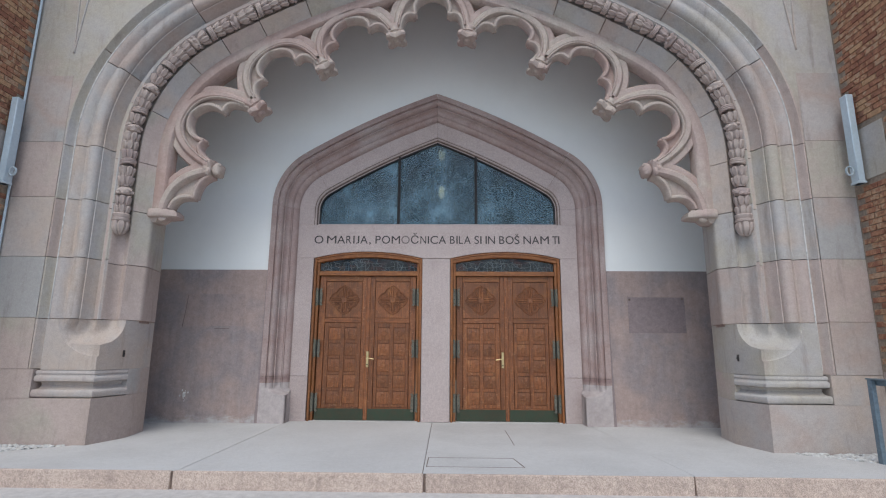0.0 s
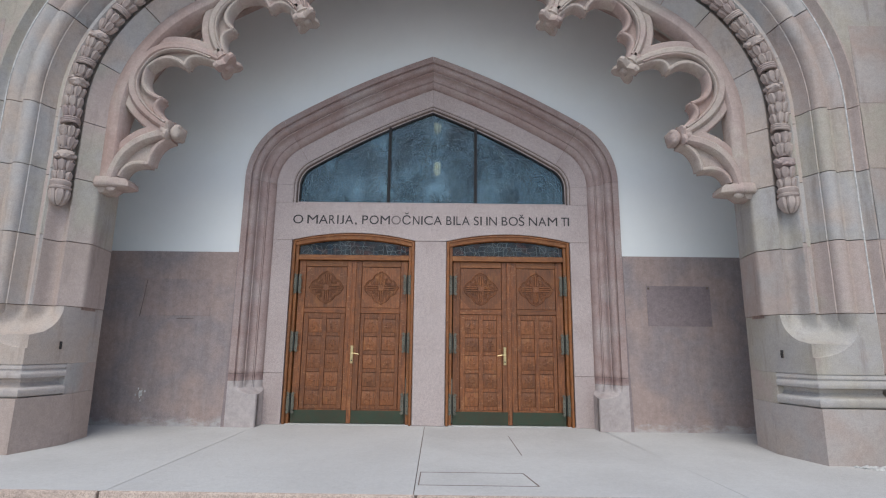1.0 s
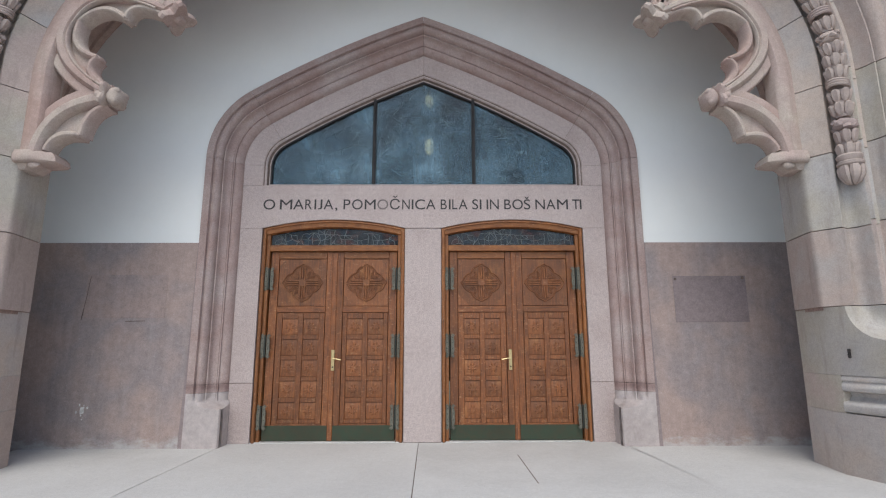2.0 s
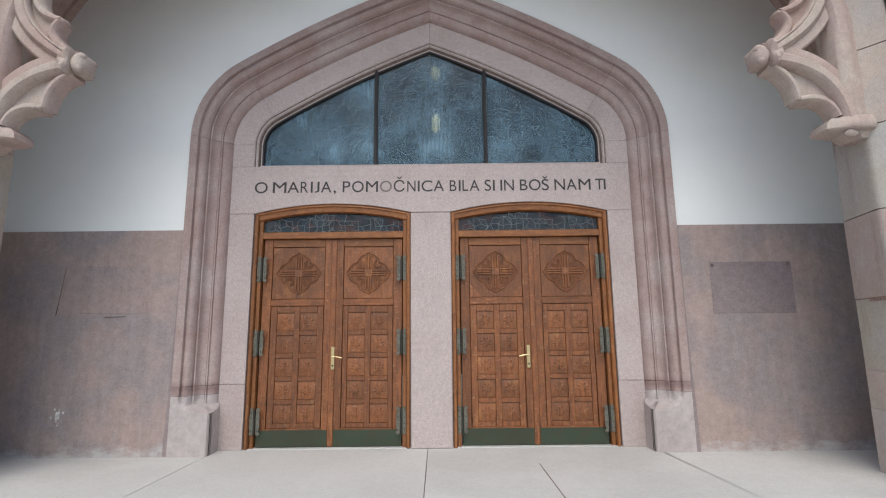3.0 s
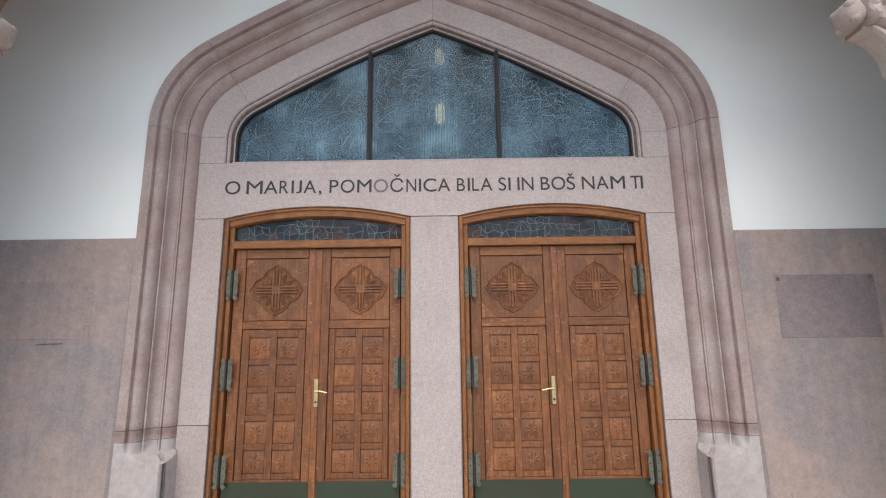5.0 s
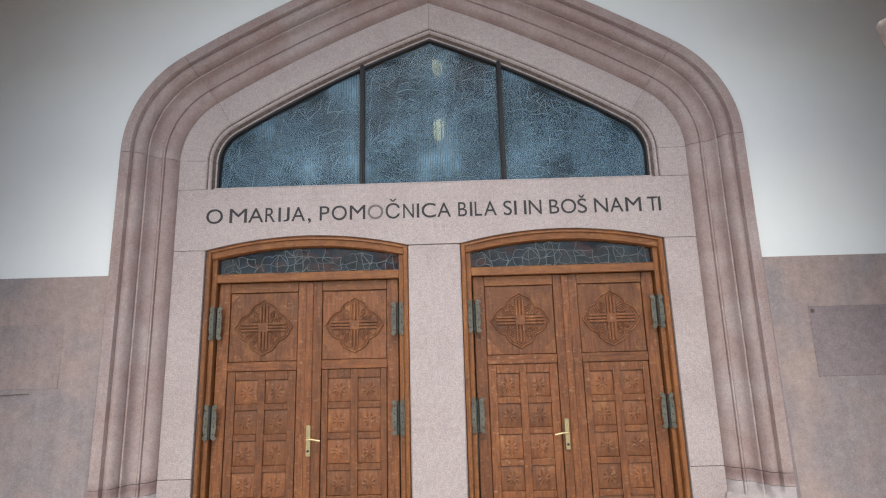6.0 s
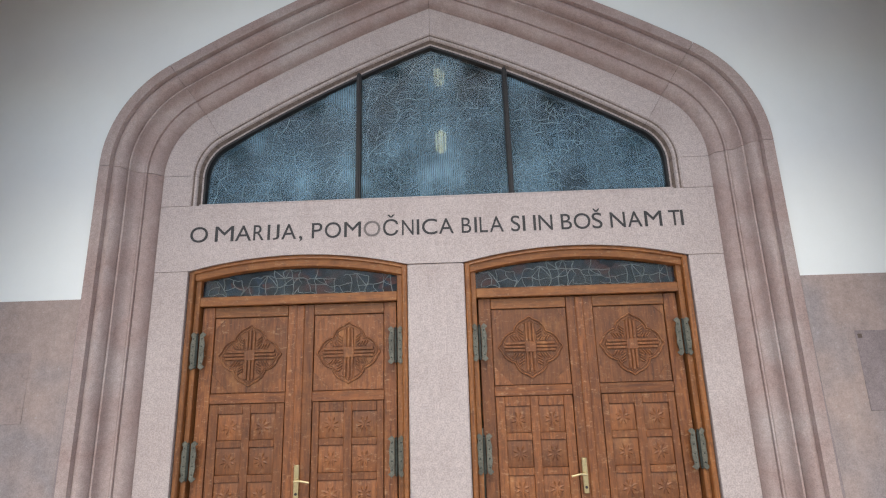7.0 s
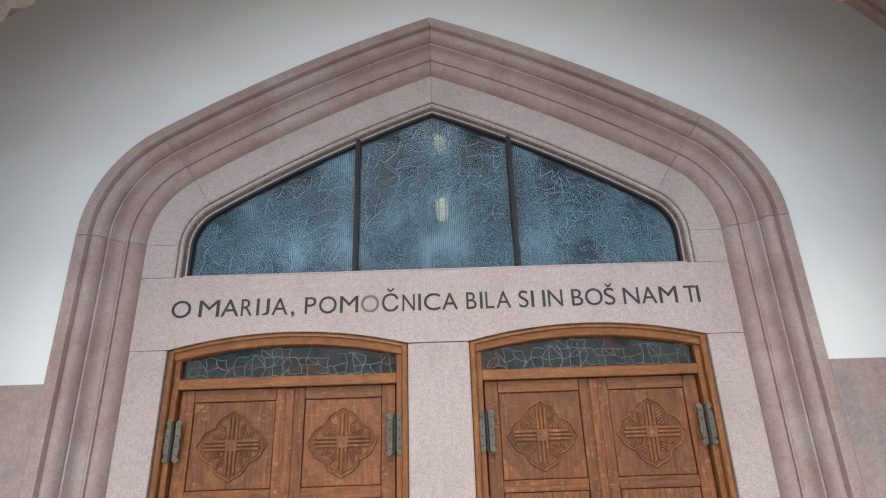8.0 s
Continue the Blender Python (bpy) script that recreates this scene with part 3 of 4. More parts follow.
# inscription, letter by letter; one of them has faded
LETTERS = "OMARIJA,POMOČNICABILASIINBOŠNAMTI"
LEFT = [304, 352, 391, 426, 453, 460, 480, 514, 538, 563, 600, 637, 674, 710, 738, 748, 780, 823, 847, 857, 876, 916, 938, 958, 968, 1010, 1034, 1068, 1102, 1134, 1166, 1211, 1233]
WIDE = [34, 36, 31, 20, 5, 17, 28, 6, 20, 31, 32, 32, 29, 22, 5, 29, 28, 18, 5, 15, 26, 17, 5, 5, 26, 20, 31, 19, 28, 27, 32, 21, 5]
for k, (ch, a, w) in enumerate(zip(LETTERS, LEFT, WIDE)):
    cu = bpy.data.curves.new("letter", 'FONT')
    cu.body, cu.size, cu.extrude, cu.offset = ch, 0.165, 0.002, 0.0
    tmp = new("letter_curve", cu)
    bpy.context.view_layer.update()
    me = bpy.data.meshes.new_from_object(tmp)
    bpy.data.objects.remove(tmp)
    xs = [v.co.x for v in me.vertices]
    x0, kx = min(xs), w * 0.004555 / (max(xs) - min(xs))
    if ch == "J":
        # its foot stands on the line
        low_y, top_y = min(v.co.y for v in me.vertices), max(v.co.y for v in me.vertices)
        for v in me.vertices:
            v.co.y = (v.co.y - low_y) * top_y / (top_y - low_y)
        x0, kx = x0 - (max(xs) - x0) * 0.25, kx * 0.75
    for v in me.vertices:
        v.co = Vector((-2.13 + (a - 304) * 0.004555 + (v.co.x - x0) * kx, -0.0015 - v.co.z, 2.965 + v.co.y * 1.21))
    me.materials.append(M_FADED if k == 11 else M_INK)
    letter = new("letter", me)
    letter.parent = lintel
    if k == 11:
        tagged(letter, "faded incised letter")

# ---- tympanum window ----
window = tagged(new("window_1"), "pointed leaded window of three lights behind glazing with painted sky reflections", "window", kind="structure")
inner = [DOORWAY.at(-0.727, u) for u in DOORWAY.us(1, 3)]


def lead_net(bm, x0, x1, z0, top, size, seed, y, widths, more=0.0):
    """A crazed net of lead lines: curved seams, broken runs and upright lines."""
    rr = random.Random(seed)
    nx, nz = int((x1 - x0) / size), int(1.7 / size)
    grid = {(i, j): (x0 + (i + 0.5) * (x1 - x0) / nx + rr.uniform(-0.3, 0.3) * size, z0 + j * size + rr.uniform(-0.34, 0.34) * size) for i in range(nx) for j in range(nz)}
    for (i, j), p in grid.items():
        for q, chance in (((i + 1, j), 0.5 + more), ((i, j + 1), 0.66 + more), ((i + 1, j + 1), 0.2), ((i - 1, j + 1), 0.15)):
            if q in grid and rr.random() < chance:
                e = grid[q]
                if p[1] < top(p[0]) and e[1] < top(e[0]):
                    mid = ((p[0] + e[0]) / 2 + rr.uniform(-0.15, 0.15) * size, (p[1] + e[1]) / 2 + rr.uniform(-0.15, 0.15) * size)
                    strip(bm, [p, mid, e], rr.choice(widths), y, y + 0.007)


def light_ring(x0, x1, off):
    """Outline of the part of the window between two uprights."""
    def top(x):
        x = abs(x)
        prev = None
        pts = [DOORWAY.at(-off, u) for u in [1 + i * 0.02 for i in range(101)]]
        for a, b in zip(pts, pts[1:]):
            if b[0] <= x <= a[0]:
                t = (a[0] - x) / max(1e-9, a[0] - b[0])
                return a[1] + t * (b[1] - a[1])
        return pts[0][1] if x > pts[0][0] - 1e-6 else pts[-1][1]
    n = 36
    xs = [x0 + (x1 - x0) * i / n for i in range(n + 1)]
    return [(x0, 3.30)] + [(x, top(x)) for x in xs] + [(x1, 3.30)], top


for x0, x1 in ((-2.07, -0.70), (-0.66, 0.67), (0.71, 2.07)):
    ring, top = light_ring(x0, x1, 0.735)
    bm = bmesh.new()
    prism(bm, ring, 'y', 0.105, 0.111)
    pane = part("pane", bm, M_PANE, window, "protective glass pane with a painted sky reflection", 0)
    pane.visible_shadow = False
    bm = bmesh.new()
    prism(bm, ring, 'y', 0.150, 0.156)
    p2 = part("leaded_light", bm, M_STAINED, window, "blue-grey leaded glass", 0)
    p2.visible_shadow = False
    bm = bmesh.new()
    lead_net(bm, x0, x1, 3.31, lambda x: top(x) - 0.02, 0.078 if x0 > 0 else 0.092 if x0 > -1 else 0.12, int(x0 * 100), 0.143, (0.0022, 0.003, 0.005), -0.12)
    part("lead_line", bm, M_LEAD, p2, "pale lead cames in a crazed pattern", 0)
bm = bmesh.new()
for x in (-0.68, 0.69):
    z = light_ring(x - 0.02, x + 0.02, 0.72)[1](x)
    box(bm, x - 0.022, x + 0.022, 0.06, 0.12, 3.30, z + 0.02, 0.004)
    box(bm, x - 0.008, x + 0.008, 0.045, 0.06, 3.30, z + 0.02, 0.003)
part("upright", bm, M_IRON, window, "dark iron upright bar")
for s in (-1, 1):
    bm = bmesh.new()
    DOORWAY.sweep(bm, [(-0.722, 0.066), (-0.741, 0.066), (-0.748, 0.12), (-0.722, 0.12)], 3.30 / 3.585, 3, s)
    part("window_frame", bm, M_IRON, window, "dark iron edge frame")
bm = bmesh.new()
box(bm, -2.07, 2.07, 0.06, 0.12, 3.298, 3.325)
part("window_frame", bm, M_IRON, window, "dark iron edge frame")

# ---- doors ----
FRONT = 0.10


def square_panel():
    """Sunk square field with eight small carved leaves round a cross of plain wood."""
    bm = bmesh.new()
    w = h = 0.1025
    loft(bm, [[(-w, 0.02, -h), (w, 0.02, -h), (w, 0.02, h), (-w, 0.02, h)], [(-w, 0.0, -h), (w, 0.0, -h), (w, 0.0, h), (-w, 0.0, h)],
              [(-w + 0.008, -0.003, -h + 0.008), (w - 0.008, -0.003, -h + 0.008), (w - 0.008, -0.003, h - 0.008), (-w + 0.008, -0.003, h - 0.008)]])
    for k in range(8):
        g = k * math.pi / 4 + math.pi / 8
        c = Vector((0.042 * math.cos(g), -0.003, 0.042 * math.sin(g)))
        d, e = Vector((math.cos(g), 0, math.sin(g))), Vector((-math.sin(g), 0, math.cos(g)))
        q = [c - d * 0.032, c + e * 0.011, c + d * 0.026, c - e * 0.011]
        tip = bm.verts.new(c + d * 0.008 + Vector((0, -0.008, 0)))
        vs = [bm.verts.new(p) for p in q]
        for a, b in zip(vs, vs[1:] + vs[:1]):
            bm.faces.new((a, b, tip))
    return bm


def quatrefoil():
    """Pointed quatrefoil rim, a grooved cross with a plain square heart, and ribbed leaf fans between its arms."""
    def rad(g):
        d = (g + math.pi / 4) % (math.pi / 2) - math.pi / 4
        return 0.102 * math.cos(d) + math.sqrt(0.0166 - (0.102 * math.sin(d)) ** 2) + 0.02 * max(0.0, 1 - abs(d) / 0.14)
    bm = bmesh.new()
    n = 96
    gs = [2 * math.pi * i / n for i in range(n + 1)]
    strip(bm, [(rad(g) * math.cos(g), rad(g) * math.sin(g)) for g in gs], 0.013, -0.013, 0.004, 0.005)
    strip(bm, [(rad(g) * 0.9 * math.cos(g), rad(g) * 0.9 * math.sin(g)) for g in gs], 0.007, -0.006, 0.004, 0.002)
    for a, b in ((0, 1), (1, 0)):
        for k in (-0.028, 0.0, 0.028):
            for s in (-1, 1):
                p = [(s * r * a + k * b, s * r * b + k * a) for r in (0.043, 0.205 if k == 0 else 0.195)]
                strip(bm, p, 0.020, -0.016 - 0.001 * a, 0.004, 0.005)
    box(bm, -0.043, 0.043, -0.017, 0.004, -0.043, 0.043, 0.003)
    for s in (-1, 1):
        for t in (-1, 1):
            for k in range(6):
                u = 0.060 + 0.022 * k
                long = 0.052 - 0.004 * abs(k - 2)
                for flip in (0, 1):
                    p, q = (u, 0.052), (u + long * 0.55, 0.052 + long * 0.8)
                    if flip:
                        p, q = p[::-1], q[::-1]
                    if math.hypot(*q) < 0.178:
                        strip(bm, [(s * p[0], t * p[1]), (s * q[0], t * q[1])], [0.013, 0.006], -0.012, 0.004, 0.003)
    return bm


def hinge_mesh():
    bm = bmesh.new()
    for s in (-1, 1):
        ring = [(s * 0.012, -0.135), (s * 0.03, -0.155), (s * 0.052, -0.132), (s * 0.036, -0.112), (s * 0.046, -0.05), (s * 0.042, 0.0), (s * 0.046, 0.05),
                (s * 0.036, 0.112), (s * 0.052, 0.132), (s * 0.03, 0.155), (s * 0.012, 0.135)]
        prism(bm, ring, 'y', -0.006, 0.004)
    return bm


def pin_mesh():
    bm = bmesh.new()
    tube(bm, (0, -0.016, -0.125), (0, -0.016, 0.125), 0.011, 10)
    for z in (-0.06, 0.0, 0.06):
        tube(bm, (0, -0.016, z - 0.002), (0, -0.016, z + 0.002), 0.0125, 10)
    for z in (-0.135, 0.135):
        ball(bm, (0, -0.016, z), 0.012)
    for s in (-1, 1):
        for z in (-0.1, -0.035, 0.035, 0.1):
            ball(bm, (s * 0.036, -0.006, z), 0.007, (1, 0.6, 1))
    return bm


def mesh_of(name, bm, mat, smooth=35):
    ob = link(name, bm, mat, smooth=smooth)
    me = ob.data
    bpy.data.objects.remove(ob)
    return me


ME_PIN = mesh_of("hinge_pin", pin_mesh(), M_PIN)
ME_PANEL, ME_QUATRE, ME_HINGE = mesh_of("panel", square_panel(), M_PANEL), mesh_of("carving", quatrefoil(), M_PANEL), mesh_of("hinge", hinge_mesh(), M_HINGE)


def leaf(door, x0, x1, hinge_x, kind):
    """One door leaf between x0 and x1 (from the door's middle)."""
    bm = bmesh.new()
    y = FRONT
    box(bm, x0, x1, y + 0.034, y + 0.07, 0.012, 2.405)
    body = part("leaf", bm, M_WOOD, door, smooth=0)
    w = x1 - x0
    for a, b in ((x0, x0 + 0.105), (x1 - 0.105, x1)):
        bm = bmesh.new()
        box(bm, a + 0.001, b, y, y + 0.04, 0.012, 2.405, 0.004)
        part("stile", bm, M_WOOD, body)
    for a, b in ((0.012, 0.215), (1.605, 1.685), (2.315, 2.405)):
        bm = bmesh.new()
        box(bm, x0 + 0.106, x1 - 0.106, y + 0.0015, y + 0.04, a, b, 0.004)
        part("rail", bm, M_HEAD if b > 2.4 else M_RAILWOOD, body)
    mid = (x0 + x1) / 2
    # framed lower field with ten squares
    bm = bmesh.new()
    fx0, fx1 = x0 + 0.112, x1 - 0.112
    edge = (fx1 - fx0 - 0.066 - 0.41) / 2
    xs = [fx0, fx0 + edge, mid - 0.033, mid + 0.033, fx1 - edge, fx1]
    for a, b in ((0, 1), (2, 3), (4, 5)):
        box(bm, xs[a], xs[b], y + 0.006, y + 0.04, 0.216, 1.60, 0.003)
    zs = [0.272 + 0.262 * k for k in range(5)]
    for k in range(6):
        a, b = (0.2165, zs[0] - 0.004) if k == 0 else (zs[4] + 0.204, 1.5995) if k == 5 else (zs[k - 1] + 0.204, zs[k] - 0.004)
        box(bm, fx0 + edge + 0.001, mid - 0.0335, y + 0.008, y + 0.04, a, b, 0.003)
        box(bm, mid + 0.0335, fx1 - edge - 0.001, y + 0.008, y + 0.04, a, b, 0.003)
    part("lattice", bm, M_WOOD, body)
    pw = 0.1025
    for z in zs:
        for cx in (mid - 0.033 - pw, mid + 0.033 + pw):
            shared("panel", ME_PANEL, body, Matrix.Translation((cx, y + 0.022, z + 0.1)) @ Matrix.Diagonal((0.985, 1, 0.985, 1)))
    bm = bmesh.new()
    box(bm, x0 + 0.110, x1 - 0.110, y + 0.016, y + 0.04, 1.690, 2.310, 0.003)
    part("top_panel", bm, M_PANEL, body, "plain oak field round the carving")
    for s in (-1, 1):
        for t in (-1, 1):
            bm = bmesh.new()
            cx, cz = (x1 - 0.112 if s > 0 else x0 + 0.112), (2.308 if t > 0 else 1.692)
            k = 0.15 if t < 0 else 0.09
            prism(bm, [(cx, cz), (cx - s * k, cz), (cx, cz - t * k)], 'y', y + 0.012, y + 0.03)
            part("corner_board", bm, M_PANEL, body)
    shared("carving", ME_QUATRE, body, Matrix.Translation((mid, y + 0.0155, 1.995)) @ Matrix.Diagonal((1.06, 1, 1, 1)))
    bm = bmesh.new()
    box(bm, x0 + 0.004, x1 - 0.004, y - 0.006, y + 0.0, 0.014, 0.196, 0.002)
    part("kick_plate", bm, M_KICK, body, "dark green patinated kick plate")
    return body


def double_door(cx, handle_x, point, hand_leaf):
    d = thing("double_door", cx, 0, 0, "carved oak double door, shut, with green bronze hinges under a leaded fanlight", "door", "church doors")
    outer, inn = 0.935, 0.845
    for s in (-1, 1):
        bm = bmesh.new()
        box(bm, s * inn, s * (outer - 0.046), 0.055, 0.19, 0.0, 2.712, 0.005)
        part("frame_post", bm, M_FRAME, d)
        bm = bmesh.new()
        box(bm, s * (outer - 0.045), s * outer, 0.010, 0.18, 0.0, 2.712, 0.010)
        part("stop_bead", bm, M_FRAME, d)
    xs = [-outer + 2 * outer * i / 16 for i in range(17)]
    bm = bmesh.new()
    rings = []
    for x in xs:
        zt = door_head(x) - 0.002
        rings.append([(x, 0.19, zt), (x, 0.022, zt), (x, 0.012, zt - 0.03), (x, 0.030, zt - 0.038), (x, 0.036, zt - 0.09), (x, 0.06, zt - 0.1), (x, 0.19, zt - 0.1)])
    loft(bm, rings)
    part("frame_head", bm, M_HEAD, d)
    bm = bmesh.new()
    box(bm, -inn, inn, 0.055, 0.19, 2.41, 2.49, 0.006)
    part("transom_bar", bm, M_HEAD, d)
    xs = [-inn + 2 * inn * i / 16 for i in range(17)]
    bm = bmesh.new()
    prism(bm, [(x, door_head(x) - 0.09) for x in xs] + [(inn, 2.48), (-inn, 2.48)], 'y', 0.10, 0.106)
    fan = part("fanlight", bm, M_TRANSOM, d, "dark leaded glass fanlight", 0)
    bm = bmesh.new()
    lead_net(bm, -0.83, 0.83, 2.50, lambda x: door_head(x) - 0.1, 0.072, round(cx * 10), 0.094, (0.004, 0.005), 0.2)
    part("lead_line", bm, M_CAME, fan, "grey lead cames", 0)
    for x0, x1, hx in ((-0.832, 0.012, -0.832), (0.024, 0.832, 0.832)):
        body = leaf(d, x0, x1, hx, 0)
        for z in (0.30, 1.175, 2.04):
            shared("hinge", ME_HINGE, body, Matrix.Translation((hx, 0.049, z)) @ Matrix.Diagonal((1.3, 1, 1, 1)))
            shared("hinge_pin", ME_PIN, body, Matrix.Translation((hx, 0.049, z)))
        if (x0 < 0) == hand_leaf:
            bm = bmesh.new()
            box(bm, handle_x - 0.021, handle_x + 0.021, FRONT - 0.024, FRONT, 0.865, 1.125, 0.004)
            h = part("handle", bm, M_BRASS, body, "worn brass handle plate with a lever")
            tube(bm := bmesh.new(), (handle_x, FRONT - 0.068, 1.01), (handle_x, FRONT - 0.008, 1.01), 0.010)
            tube(bm, (handle_x, FRONT - 0.065, 1.01), (handle_x + point * 0.045, FRONT - 0.068, 1.013), 0.009)
            tube(bm, (handle_x + point * 0.045, FRONT - 0.068, 1.013), (handle_x + point * 0.115, FRONT - 0.062, 0.998), 0.008)
            h2 = part("lever", bm, M_BRASS, body, "brass lever")
            bm = bmesh.new()
            tube(bm, (handle_x, FRONT - 0.027, 0.91), (handle_x, FRONT - 0.02, 0.91), 0.011)
            part("keyhole", bm, M_IRON, body, "dark key cylinder")
    bm = bmesh.new()
    box(bm, -0.018, 0.05, FRONT - 0.014, FRONT + 0.004, 0.012, 2.40, 0.007)
    part("astragal", bm, M_WOOD, d, "upright cover strip between the leaves")
    return d


double_door(-1.18, 0.03, 1, False)
double_door(1.18, -0.055, -1, True)
bm = bmesh.new()
box(bm, -2.15, 2.15, 0.02, 0.3, -0.05, 0.008, 0.004)
setting("threshold", bm, M_SLAB, "worn stone threshold under the doors", "threshold")

# ---- porch arch ----
porch = tagged(new("porch_arch"), "great moulded four-centred stone arch of weathered limestone", "arch", kind="structure")
inner_order = [(0.45, -1.15), (0.13, -1.14), (0.035, -1.60)] + arc((0.03, -1.64), (0.03, -1.68), (0.065, -1.70), 3)
inner_order += [(0.175, -1.845), (0.19, -1.865), (0.205, -1.862)] + arc((0.215, -1.85), (0.315, -1.75), (0.355, -1.975), 6) + [(0.365, -1.99), (0.45, -1.99)]
mid_order = [(0.367, -1.7), (0.367, -1.99), (0.385, -2.012)] + arc((0.40, -2.01), (0.505, -1.83), (0.555, -2.10), 6) + [(0.565, -2.105), (0.572, -2.075)]
mid_order += arc((0.575, -2.08), (0.575, -2.185), (0.665, -2.187), 5) + arc((0.70, -2.178), (0.745, -2.085), (0.80, -2.15), 4) + arc((0.83, -2.172), (0.86, -2.19), (0.90, -2.178), 3) + [(0.905, -1.7)]
hood = [(0.907, -1.7), (0.907, -2.125)] + arc((0.915, -2.13), (0.965, -2.12), (0.995, -2.20), 4) + [(1.01, -2.228), (1.03, -2.228), (1.03, -1.7)]
low = 1.53
for s in (-1, 1):
    beds = [z / PORCH.zs for z in (1.53, 2.33, 3.12)]
    stones(porch, "arch_stone", PORCH, inner_order, [beds[0], 2.28 / PORCH.zs, 3.04 / PORCH.zs, 3.76 / PORCH.zs, 1.3, 1.75, 2.02, 2.2, 2.42, 2.7, 3], M_ARCH, s, 0.0048)
    stones(porch, "moulded_stone", PORCH, mid_order, beds + [0.985, 1.45, 2.0, 2.3, 2.62, 3], M_ARCH, s, 0.0048)
    stones(porch, "hood_stone", PORCH, hood, [0.9 / PORCH.zs] + beds + [0.985, 1.5, 2.1, 2.5, 3], M_ARCH, s, 0.0048)
    bm = bmesh.new()
    PORCH.sweep(bm, [(0.44, -1.16), (0.14, -1.16), (0.05, -1.62), (0.08, -1.68), (0.24, -1.76), (0.35, -1.80), (0.38, -1.92), (0.50, -1.87), (0.60, -2.08), (0.68, -2.13), (0.78, -2.08), (0.90, -2.11), (1.02, -2.15), (1.02, -1.5), (0.44, -1.4)], 1.5 / PORCH.zs, 3, s)
    part("mortar_core", bm, M_POINT, porch, "rusty mortar in the joints")
    bm = bmesh.new()
    PORCH.sweep(bm, [(0.900, -2.15), (0.901, -2.184), (0.912, -2.186), (0.913, -2.12)], 0.95 / PORCH.zs, 1.9, s)
    part("lime_joint", bm, M_LIME, porch, "white lime pointing along the hood")
    # stop block: the mouldings taper into the corner of a square block, in scooped bowls
    E, A = Vector((0.06, -1.65)), Vector((0.205, -2.19))
    curve = [Vector(p) for p in inner_order[inner_order.index((0.175, -1.845)):-1] + mid_order[2:] if p[0] < 0.755]
    along = (E - A).normalized()
    ab = []
    for p in curve:
        v = p - A
        beta = (v.y) / along.y
        ab.append((v.x - beta * along.x, beta))
    ab[0] = (0.0, ab[0][1])
    ab[-1] = (ab[-1][0], 0.0)
    rings = []
    for z in (0.89, 1.0, 1.06, 1.062, 1.07, 1.08, 1.10, 1.13, 1.16, 1.20, 1.24, 1.28, 1.32, 1.36, 1.40, 1.44, 1.49, 1.527):
        k = min(1.0, (1.53 - z) / 0.47)
        w = max(0.004, math.sqrt(max(0.0, 1 - k * k)))
        v = max(0.06, math.sqrt(max(0.0, 1 - min(1.0, (1.53 - z) / 0.33) ** 2))) if z > 1.06 else 0.004
        smooth_in = min(1.0, k * 2.6)
        sec = [(0.9, -1.15), (0.135, -1.14), tuple(E)]
        for i, (al, be) in enumerate(ab):
            g = math.pi / 2 * i / (len(ab) - 1)
            al = al + (ab[-1][0] * math.sin(g) - al) * smooth_in
            be = be + (ab[0][1] * math.cos(g) - be) * smooth_in
            sec.append((A.x + al * w + be * v * along.x, A.y + be * v * along.y))
        sec.append((0.905, A.y))
        rings.append([(PORCH.cx + s * (PORCH.a + o), y, z) for o, y in sec])
    bm = bmesh.new()
    loft(bm, rings)
    part("stop_block", bm, M_ARCH, porch, "limestone block where the mouldings end in scooped bowls", smooth=38)
    # moulded base, let into the corner and wrapped round its arris
    side_n = Vector((along.y, -along.x))
    side_n = side_n if side_n.x < 0 else -side_n
    def base_ring(grow, z):
        i = E - along * 0.075 + side_n * grow
        a = A + side_n * grow
        a = a - along * (grow / abs(along.y)) * 0.9
        a.y = A.y - grow
        pts = ((0.5, -1.5), (i.x + 0.18, i.y), (i.x, i.y), (a.x, a.y), (0.955 + grow * 0.6, A.y - grow), (0.97, -1.5))
        return [(PORCH.cx + s * (PORCH.a + px), py, z) for px, py in pts]
    bm = bmesh.new()
    shape = [(-0.04, 0.5), (-0.04, 0.556), (0.012, 0.562), (0.022, 0.578), (0.024, 0.62), (0.018, 0.645), (0.004, 0.652), (-0.045, 0.662), (-0.072, 0.70), (-0.06, 0.735),
             (-0.002, 0.748), (0.008, 0.752), (0.014, 0.775), (0.010, 0.81), (-0.004, 0.82), (-0.006, 0.84), (0.004, 0.843), (0.003, 0.868), (-0.012, 0.888)]
    loft(bm, [base_ring(g, z) for g, z in shape])
    part("moulded_base", bm, M_ARCH, porch, "moulded base of rolls and a deep hollow", smooth=50)
    bm = bmesh.new()
    prism(bm, [(PORCH.cx + s * (PORCH.a + x), y) for x, y in ((0.13, -1.14), (0.052, -1.65), (A.x - 0.01, A.y - 0.03), (1.68, A.y - 0.03), (1.68, -1.14))], 'z', -0.05, 0.548)
    part("plinth", bm, M_ARCH, porch, "plain plinth block with faint green staining")
    bm = bmesh.new()
    prism(bm, [(PORCH.cx + s * (PORCH.a + x), y) for x, y in ((0.133, -1.14), (E.x, E.y), (E.x + 0.019, E.y - 0.07), (0.45, -1.72), (0.45, -1.14))], 'z', 0.55, 0.888)
    part("plinth", bm, M_ARCH, porch)
    # flat ashlar between the hood and the brick return
    zs = [0.54, 0.90, 1.54, 2.33, 3.14, 3.92, 4.9]
